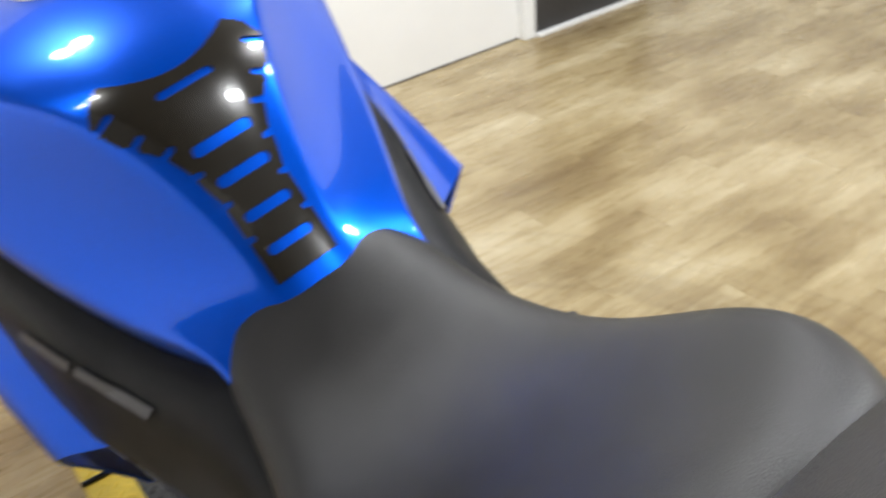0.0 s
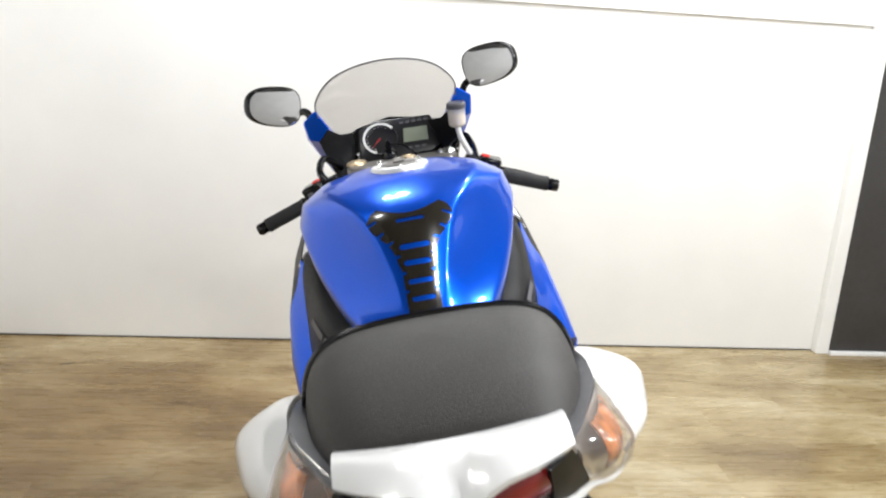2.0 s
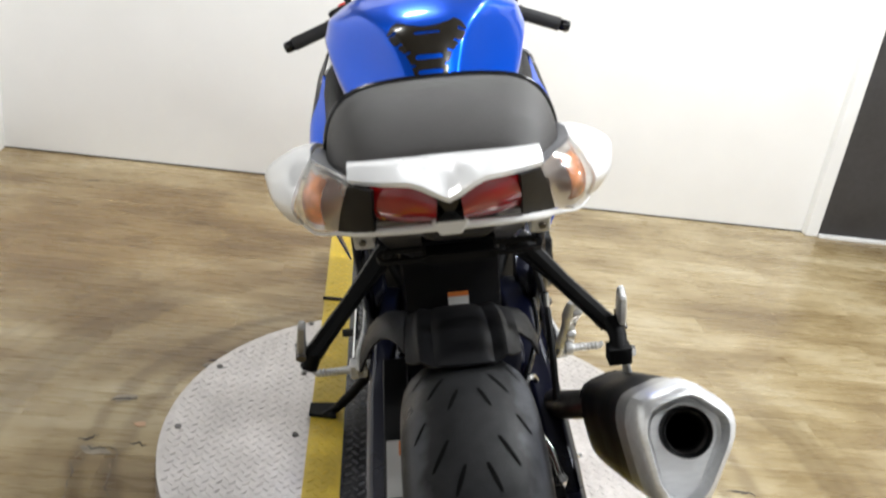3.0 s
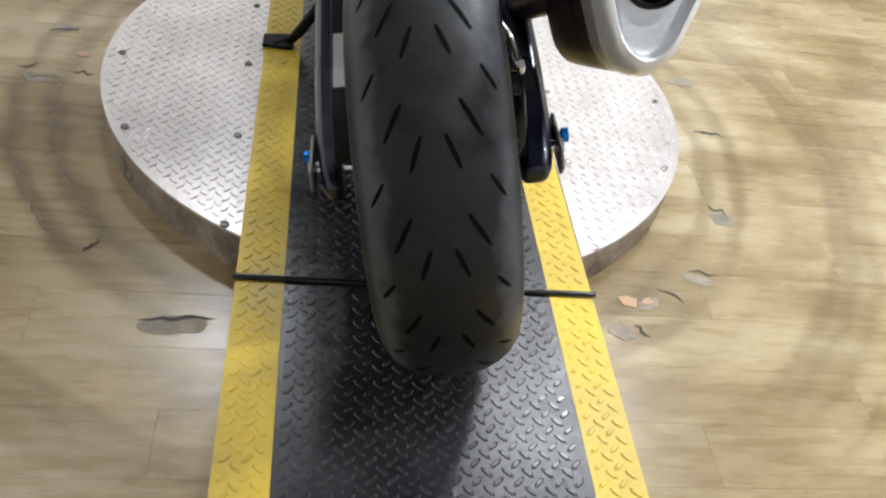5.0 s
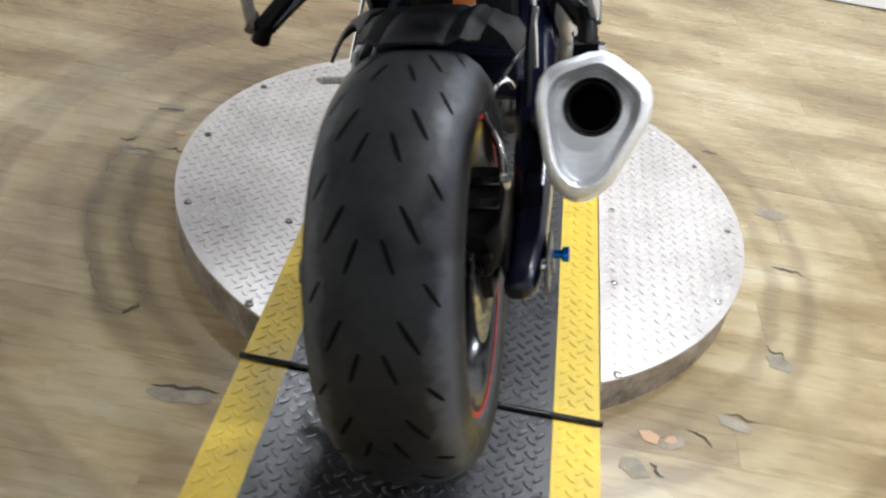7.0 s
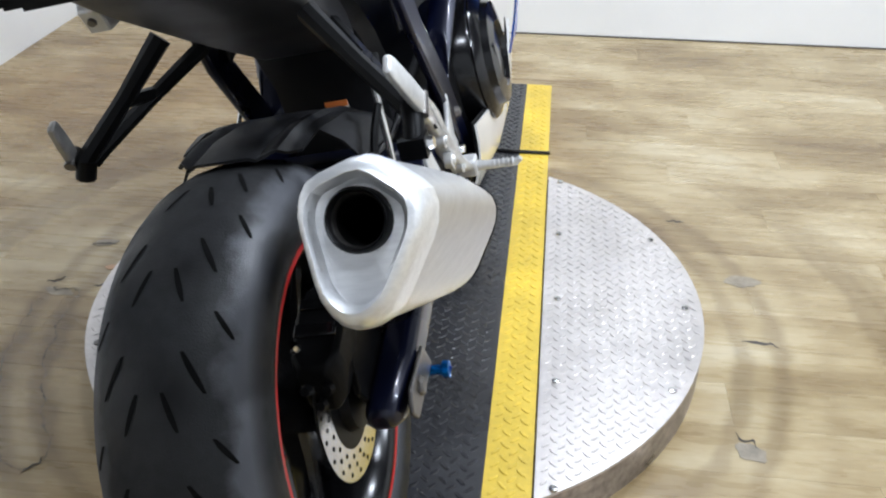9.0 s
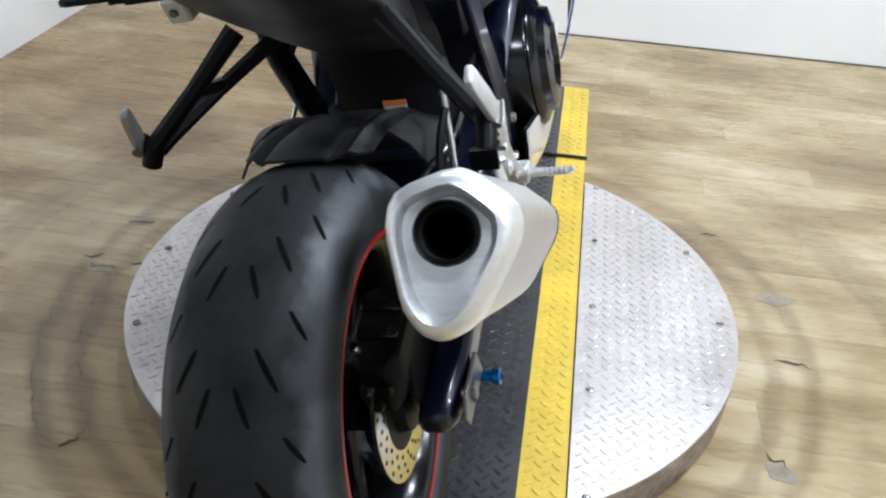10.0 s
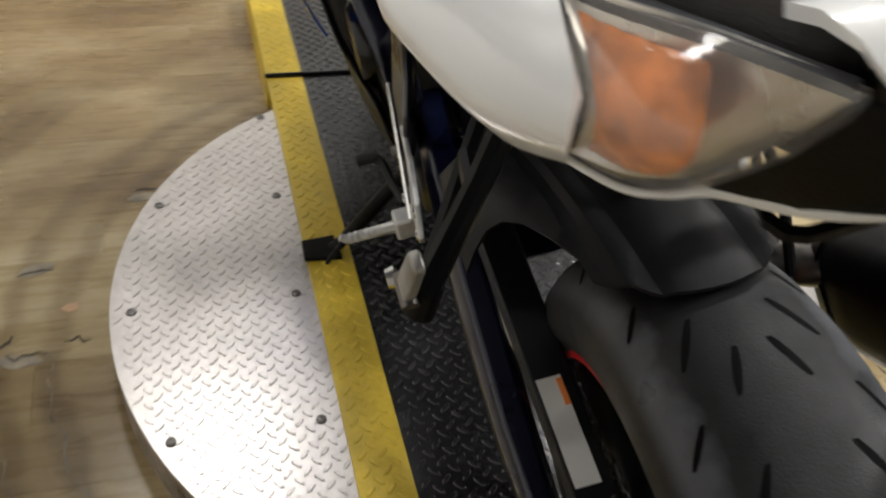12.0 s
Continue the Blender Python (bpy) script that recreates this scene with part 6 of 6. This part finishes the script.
# ---- cockpit ----
DS = 1.30
dash = pose(0.014, 0.668, 1.036, 52, 0, 0) @ Matrix.Scale(DS, 4)
body = [(-0.080, -0.030), (-0.060, -0.040), (0.060, -0.040), (0.080, -0.030), (0.084, 0.010), (0.070, 0.040), (-0.040, 0.046), (-0.074, 0.030)]
cluster = part("instrument_panel", loft([[dash @ Vector((x * k, y * k, z)) for x, y in body] for k, z in ((0.9, -0.03), (1.0, -0.012), (1.0, 0.004), (0.94, 0.006))]), DIAL, bike, "black instrument panel", bevel=0.002)


def dash_lathe(name, prof, x, y, mat, label, n=40):
    return part(name, lathe([(r * DS, h * DS) for r, h in prof], dash @ Vector((x, y, 0.006)), dash.to_3x3() @ Vector((0, 0, 1)), n), mat, cluster, label)


dash_lathe("rev_counter", [(0.001, 0.0012), (0.031, 0.0012), (0.033, 0.003), (0.0345, 0.0)], -0.034, 0.002, DIAL, "round black rev counter")
bm = bmesh.new()
arc_pts = [(-0.034 + r * math.cos(a), 0.002 + r * math.sin(a)) for r, angs in ((0.034, np.linspace(radians(250), radians(35), 30)), (0.0295, np.linspace(radians(35), radians(250), 30))) for a in angs]
plate([dash @ Vector((x, y, 0.0102)) for x, y in arc_pts], 0.0012, bm)
part("dial_arc", bm, DIAL_WHITE, cluster, "white rev counter arc", smooth=False)
bm = bmesh.new()
for k in range(12):
    a = radians(240 - k * 16.5)
    c = dash @ Vector((-0.034 + 0.0255 * math.cos(a), 0.002 + 0.0255 * math.sin(a), 0.0084))
    box((0, 0, 0), (0.0025, 0.0012, 0.0004), bm=bm)
    for v in list(bm.verts)[-8:]:
        v.co = c + (dash.to_3x3() @ Matrix.Rotation(a, 3, "Z")) @ v.co
part("dial_marks", bm, DIAL_WHITE, cluster, "white marks of the rev counter", smooth=False)
part("needle", plate([dash @ Vector((x, y, 0.0095)) for x, y in ((-0.035, 0.003), (-0.033, 0.001), (-0.052, -0.016))], 0.0008), RIM_RED, cluster, "needle", smooth=False)
part("display", plate([dash @ Vector((x, y, 0.0078)) for x, y in ((0.010, -0.014), (0.058, -0.016), (0.060, 0.014), (0.014, 0.016))], 0.003), LCD, cluster, "grey-green display", smooth=False)
lights = [(0.008 + k * 0.012, 0.028, 0.008, 0.005) for k in range(5)] + [(0.016 + k * 0.014, -0.028, 0.009, 0.004) for k in range(3)]
for x, y, w, h in lights:
    part("warning_light", plate([dash @ Vector((x + dx * w, y + dy * h, 0.0066)) for dx, dy in ((0, 0), (1, 0), (1, 1), (0, 1))], 0.0012), GREY_PLASTIC, cluster, smooth=False)
part("dash_hood", shell([[(-0.135, 0.665, 1.035), (-0.085, 0.690, 1.072), (0.0, 0.700, 1.088), (0.10, 0.690, 1.072), (0.145, 0.665, 1.035)], [(-0.13, 0.80, 0.97), (-0.07, 0.80, 1.01), (0.0, 0.80, 1.02), (0.08, 0.80, 1.01), (0.13, 0.80, 0.97)]], 0.004), PLASTIC, bike, "black hood over the instruments")

GOLD = material("pale_gold_anodised", (0.62, 0.50, 0.32), 0.3, 0.6, grain=0.08, wear=0.2, wear_scale=40)
# steering: turned a few degrees
STEER = pose(0.004, 0.455, 0, 0, 0, -6.2)


def st(*p):
    return STEER @ Vector(p)


yoke = [(-0.135, -0.010), (-0.120, -0.040), (-0.070, -0.052), (0.0, -0.062), (0.070, -0.052), (0.120, -0.040), (0.135, -0.010), (0.125, 0.025), (0.060, 0.035), (0.0, 0.040), (-0.060, 0.035), (-0.125, 0.025)]
clamp = part("top_yoke", plate([st(x, y + 0.080, 0.998) for x, y in yoke], 0.022, along=(0, 0, 1)), TRIPLE, bike, "grey-brown anodised top yoke", bevel=0.005)
part("steering_nut", lathe([(0.006, 0.004), (0.013, 0.009), (0.018, 0.008), (0.020, 0.0)], st(0.018, 0.062, 1.009), (0, 0, 1), 24), GOLD, clamp, "pale gold steering stem nut")
ign = part("ignition", lathe([(0.001, 0.012), (0.016, 0.012), (0.019, 0.006), (0.020, -0.004)], st(-0.030, 0.112, 1.014), (0, -0.2, 1), 24), GLOSS_BLACK, clamp, "black ignition lock with its key")
part("key", plate([st(-0.034, 0.110, 1.024), st(-0.026, 0.110, 1.024), st(-0.022, 0.104, 1.046), st(-0.028, 0.102, 1.056), st(-0.038, 0.104, 1.046)], 0.004), GLOSS_BLACK, ign, "black key", bevel=0.001)
part("key_cord", tube(curve([st(-0.026, 0.100, 1.044), st(0.002, 0.110, 1.039), st(0.024, 0.100, 1.024), st(0.037, 0.084, 1.012)]), 0.002, 6), GLOSS_BLACK, ign, "thin dark key cord")
for s in LR:
    part("fork_cap", lathe([(0.004, 0.008), (0.007, 0.009), (0.010, 0.006), (0.020, 0.007), (0.024, 0.005), (0.026, 0.0)], st(s * 0.112, 0.098, 1.009), (0, 0, 1), 28), CHROME if s > 0 else GOLD, clamp, "bright fork cap" if s > 0 else "pale gold fork cap")
    part("fork_leg", tube([st(s * 0.112, 0.098, 1.004), st(s * 0.108, 0.15, 0.72), st(s * 0.105, 0.215, 0.37)], [0.026, 0.026, 0.029], 18), GLOSS_BLACK, bike, "black front fork leg")
    bar = part("clip_on_bar", tube([st(s * 0.112, 0.070, 0.975), st(s * 0.200, 0.004, 0.962), st(s * 0.350, 0.0, 0.908)], 0.011, 12), SATIN_BLACK, bike, "black clip-on handlebar")
    part("bar_clamp", lathe([(0.027, -0.016), (0.036, -0.014), (0.036, 0.014), (0.027, 0.016)], st(s * 0.112, 0.096, 0.972), (0, 0.2, 1), 24), SATIN_BLACK, bar)
    d = (st(s * 0.350, 0, 0.908) - st(s * 0.200, 0.004, 0.962)).normalized()
    g0 = st(s * 0.200, 0.004, 0.962) + d * 0.036
    gp = [(0.0195, 0.0), (0.0195, 0.004), (0.0165, 0.007)] + [v for k in range(12) for v in ((0.0172, 0.010 + k * 0.0075), (0.0164, 0.0135 + k * 0.0075))] + [(0.0175, 0.101), (0.0175, 0.106), (0.012, 0.107)]
    part("grip", lathe(gp, g0, d, 20), GRIP, bar, "ribbed black rubber grip")
    part("bar_end", lathe([(0.013, 0.107), (0.0145, 0.110), (0.0145, 0.128), (0.012, 0.132), (0.006, 0.133), (0.001, 0.131)], g0, d, 20), GLOSS_BLACK, bar, "black bar end weight")
    pod = part("switch_pod", box(st(s * 0.203, 0.004, 0.970), (0.052, 0.050, 0.056), (0, s * 20, -6)), GLOSS_BLACK, bar, "black switch housing", bevel=0.007)
    part("lever_perch", box(st(s * 0.166, 0.030, 0.984), (0.036, 0.034, 0.034), (0, s * 20, -6)), SATIN_BLACK, bar, bevel=0.006)
    part("control_cable", tube(curve([st(s * 0.178, 0.030, 0.990), (s * 0.186, 0.530, 1.012), (s * 0.172, 0.572, 1.034), (s * 0.135, 0.600, 1.000)]), 0.0085, 10), GLOSS_BLACK, bar, "thick black control cable")
    part("red_switch", box(st(s * 0.200, 0.000, 1.000), (0.018, 0.014, 0.010), (0, s * 20, -6)), RED, bar, "red switch", bevel=0.002)
    part("small_switch", box(st(s * 0.214, -0.022, 0.976), (0.014, 0.008, 0.010), (0, s * 20, -6)), GREY_PLASTIC, bar, "small grey switch", bevel=0.002)
    part("lever", tube(curve([st(s * 0.175, 0.040, 0.968), st(s * 0.215, 0.058, 0.960), st(s * 0.280, 0.062, 0.938), st(s * 0.335, 0.052, 0.914)]), [0.007] * 9 + [0.0055] * 9 + [0.007], 8, flat=0.6), SATIN_BLACK, bar, "black hand lever")
    part("lever_mount", box(st(s * 0.165, 0.026, 0.974), (0.036, 0.040, 0.026), (0, s * 14, -6)), GLOSS_BLACK, bar, bevel=0.005)
    part("cable", tube(curve([st(s * 0.150, 0.045, 0.972), st(s * 0.125, 0.085, 0.985), st(s * 0.105, 0.110, 0.95), st(s * 0.09, 0.10, 0.85)]), 0.005, 8), GLOSS_BLACK, bar, "black cable")
    part("cable", tube(curve([st(s * 0.190, 0.020, 0.955), st(s * 0.160, 0.060, 0.930), st(s * 0.130, 0.085, 0.90), st(s * 0.10, 0.06, 0.82)]), 0.006, 8), GLOSS_BLACK, bar, "black cable")
# brake fluid reservoir
res_c = st(0.145, 0.100, 1.062)
pot = part("brake_reservoir", lathe([(0.001, 0.0), (0.016, 0.001), (0.0205, 0.006), (0.0215, 0.046), (0.001, 0.046)], res_c, (0.05, -0.05, 1), 28), RESERVOIR, bike, "clear brake fluid reservoir, half full")
pot.visible_shadow = False
part("fluid", lathe([(0.001, 0.003), (0.0145, 0.004), (0.0185, 0.009), (0.0192, 0.030), (0.001, 0.030)], res_c, (0.05, -0.05, 1), 28), FLUID, pot, "pale amber brake fluid")
part("reservoir_lid", lathe([(0.0225, 0.045), (0.0235, 0.048), (0.0235, 0.056), (0.020, 0.060), (0.001, 0.060)], res_c, (0.05, -0.05, 1), 28), GREY_PLASTIC, pot, "grey reservoir lid")
part("reservoir_hose", tube(curve([res_c, res_c + Vector((0.004, -0.012, -0.03)), st(0.172, 0.045, 0.990)]), 0.007, 10), LABEL_WHITE, pot, "pale translucent hose")
part("reservoir_stay", plate([res_c + Vector((-0.004, 0.01, 0.0)), res_c + Vector((0.006, 0.01, 0.0)), st(0.178, 0.05, 0.978), st(0.166, 0.05, 0.978)], 0.003), SATIN_BLACK, pot)

# ---- front wheel ----
F_AXLE = Vector(st(0, 0.235, 0.302))
F_AXLE.z = 0.302
F_PROFILE = [(-0.050, 0.214), (-0.057, 0.224), (-0.061, 0.240), (-0.060, 0.258), (-0.053, 0.276), (-0.040, 0.291), (-0.022, 0.2995), (0.0, 0.302)]
F_PROFILE = F_PROFILE + [(-x, r) for x, r in F_PROFILE[-2::-1]]
front = wheel_rim("front_wheel", F_AXLE, rim_prof, 0.62, "black front wheel rim with red rim stripes")
part("tyre", tyre(F_AXLE, F_PROFILE, 1.0, 80), RUBBER, front, "black front tyre with slanted grooves")
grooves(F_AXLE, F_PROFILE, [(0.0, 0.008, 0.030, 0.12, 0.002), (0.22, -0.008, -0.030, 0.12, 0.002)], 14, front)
for s in LR:
    part("rim_stripe", lathe([(0.2135, s * 0.0553), (0.2215, s * 0.0553), (0.2215, s * 0.056), (0.2135, s * 0.056)], F_AXLE, (1, 0, 0), 64, close=True), RIM_RED, front, "red rim stripe")
    brake_disc(F_AXLE, s * 0.064, 0.150, 0.105, 22, front)
fender = [[(F_AXLE.x + 0.072 * u, F_AXLE.y + (0.325 - 0.03 * abs(u) ** 2.5) * math.cos(radians(a)), F_AXLE.z + (0.325 - 0.03 * abs(u) ** 2.5) * math.sin(radians(a))) for u in np.linspace(-1, 1, 9)] for a in range(25, 150, 12)]
part("front_fender", shell(fender, 0.004), BLUE, bike, "glossy blue front fender")


# ---- floor damage and planks ----
def torn_edge(x, y, length, turn, gap, label):
    """A torn, curled lip of vinyl with the dark underlay showing."""
    bm = bmesh.new()
    top, bot = [], []
    for k in range(13):
        t = k / 12
        u = (t - 0.5) * length
        w = gap * math.sin(math.pi * t) ** 0.7 * (0.6 + 0.8 * abs(noise.noise((x * 31 + t * 5, y * 17, 2))))
        v = 0.012 * noise.noise((x * 13 + t * 4, y * 11, 5))
        c, s = math.cos(radians(turn)), math.sin(radians(turn))
        top.append(bm.verts.new((x + c * u - s * (v + w), y + s * u + c * (v + w), 0.0012 + 0.002 * math.sin(math.pi * t))))
        bot.append(bm.verts.new((x + c * u - s * v, y + s * u + c * v, 0.0009)))
    for k in range(12):
        bm.faces.new((bot[k], bot[k + 1], top[k + 1], top[k]))
    return tagged(part("floor_tear", bm, RED_BROWN, floor), label)


for tx, ty, tl, tt, tg in ((-0.415, -0.722, 0.13, 6, 0.010), (0.80, -0.008, 0.08, -12, 0.008), (0.72, -0.315, 0.05, -30, 0.006), (0.53, -0.598, 0.06, -35, 0.006), (0.62, -0.53, 0.07, -10, 0.005),
                           (0.665, 0.505, 0.05, -5, 0.006), (-0.72, 0.02, 0.045, -12, 0.005), (-0.60, 0.42, 0.05, 10, 0.006), (-0.80, 0.20, 0.07, 14, 0.005), (0.44, -0.70, 0.04, -50, 0.006), (-0.84, 0.03, 0.05, 35, 0.006), (-1.3, 1.72, 0.06, 20, 0.006)):
    torn_edge(tx, ty, tl, tt, tg, "dark torn lip in the vinyl floor")
TORN = material("torn_vinyl", (0.265, 0.225, 0.165), 0.55, grain=0.2, scale=60, wear=0.35, wear_scale=25, bump=0.4, bump_scale=120)
for k, (px, py, pw, ph, turn) in enumerate(((-0.415, -0.733, 0.125, 0.040, 6), (0.725, -0.345, 0.060, 0.045, -20), (0.80, 0.235, 0.080, 0.050, 10), (-0.815, -0.012, 0.075, 0.032, -8), (-0.61, 0.40, 0.050, 0.028, 8), (0.60, -0.545, 0.070, 0.030, -20), (0.398, -0.700, 0.060, 0.040, -40), (0.475, -0.625, 0.060, 0.028, 30), (-0.80, 0.21, 0.060, 0.030, 14))):
    rim = []
    for i in range(18):
        a = 2 * math.pi * i / 18
        r = 0.5 * (1 + 0.35 * noise.noise((math.cos(a) * 1.7 + k * 5, math.sin(a) * 1.7, k)))
        u, v = pw * r * math.cos(a), ph * r * math.sin(a)
        c, s = math.cos(radians(turn)), math.sin(radians(turn))
        rim.append((px + c * u - s * v, py + s * u + c * v, 0.0006))
    tagged(part("floor_scrape", plate(rim, 0.0008, along=(0, 0, 1)), TORN, floor, smooth=False), "grey scraped patch in the vinyl floor")
# a worn-through stretch of the roller track beside the turntable, with a ragged dark rim
RIM_DIRT = material("worn_track_rim", (0.150, 0.114, 0.076), 0.5, grain=0.4, scale=50, wear=0.8, wear_scale=14)


def track_loop(r0, r1, a0, a1, inset=0.0):
    """A closed ragged outline along an arc of the track, angles in degrees."""
    pts = []
    for k in range(160):
        u = k / 160 * 2
        side, t = (0, u) if u < 1 else (1, 2 - u)
        end = min(1.0, min(t, 1 - t) / 0.09)
        half = (r1 - r0) / 2 * (math.sqrt(max(0.0, 1 - (1 - end) ** 2)) * 0.92 + 0.08)
        a = radians(a0 + (a1 - a0) * t)
        rag = 0.012 * noise.noise((math.cos(a) * 20 + side * 9, math.sin(a) * 20, 3.3)) + 0.005 * noise.noise((math.cos(a) * 80 + side * 9, math.sin(a) * 80, inset * 300))
        r = (r0 + r1) / 2 + (half - inset + rag) * (1 if side else -1)
        pts.append((r * math.cos(a), r * math.sin(a), 0.0))
    return pts


outer, inner = (track_loop(0.760, 0.848, -181, -137, inset) for inset in (0.0, 0.0030))
tagged(part("worn_edge", loft([[(x, y, 0.0003) for x, y, _ in outer], [(x, y, 0.0006) for x, y, _ in inner]], caps=False), RIM_DIRT, floor, smooth=False), "ragged dark edge of the worn roller track in the vinyl floor")
for deg, ln in ((-137.5, 0.05), (-180.0, 0.07)):
    torn_edge(0.804 * math.cos(radians(deg)), 0.804 * math.sin(radians(deg)), ln, deg + (20 if ln < 0.06 else 0), 0.008, "dark torn lip at the end of the worn track")
CHIP = material("floor_chip", (0.50, 0.32, 0.20), 0.7, wear=0.2)
for cx, cy, cs, turn in ((0.433, -0.622, 0.022, 20), (-0.735, 0.10, 0.016, 50), (0.475, -0.62, 0.014, 70)):
    pts = [(cx + cs * r * math.cos(radians(a + turn)), cy + cs * r * math.sin(radians(a + turn)), 0.0012) for a, r in ((0, 1), (70, 0.8), (130, 1.1), (200, 0.7), (290, 0.9))]
    tagged(part("floor_chip", plate(pts, 0.0012), CHIP, smooth=False), "small loose orange-brown chip lying on the vinyl floor", "chip")

PLANK, LONG = 0.127, 0.915
meshes = {}


def plank_mesh(length, width):
    key = (round(length, 3), round(width, 3))
    if key not in meshes:
        bm = bmesh.new()
        a, b, c = length / 2 - 0.0001, width / 2 - 0.0001, 0.0003
        rings = [[(sx * (a - i), sy * (b - i), z) for sx, sy in ((-1, -1), (1, -1), (1, 1), (-1, 1))] for i, z in ((0, -0.004), (0, -0.0002), (c, 0.0))]
        loft(rings, bm=bm)
        bmesh.ops.recalc_face_normals(bm, faces=bm.faces)
        data = bpy.data.meshes.new("plank")
        bm.to_mesh(data)
        bm.free()
        data.materials.append(OAK)
        meshes[key] = data
    return meshes[key]


row, y = 0, NORTH
while y > SOUTH + 0.01:
    w = min(PLANK, y - SOUTH)
    x = WEST - LONG * ((row * 0.371) % 1.0)
    while x < EAST - 0.01:
        a, b = max(x, WEST), min(x + LONG, EAST)
        if b - a > 0.02:
            plank = new("plank", plank_mesh(b - a, w))
            plank.parent = floor
            plank.matrix_parent_inverse = floor.matrix_world.inverted()
            plank.location = ((a + b) / 2, y - w / 2, 0)
        x += LONG
    y -= PLANK
    row += 1
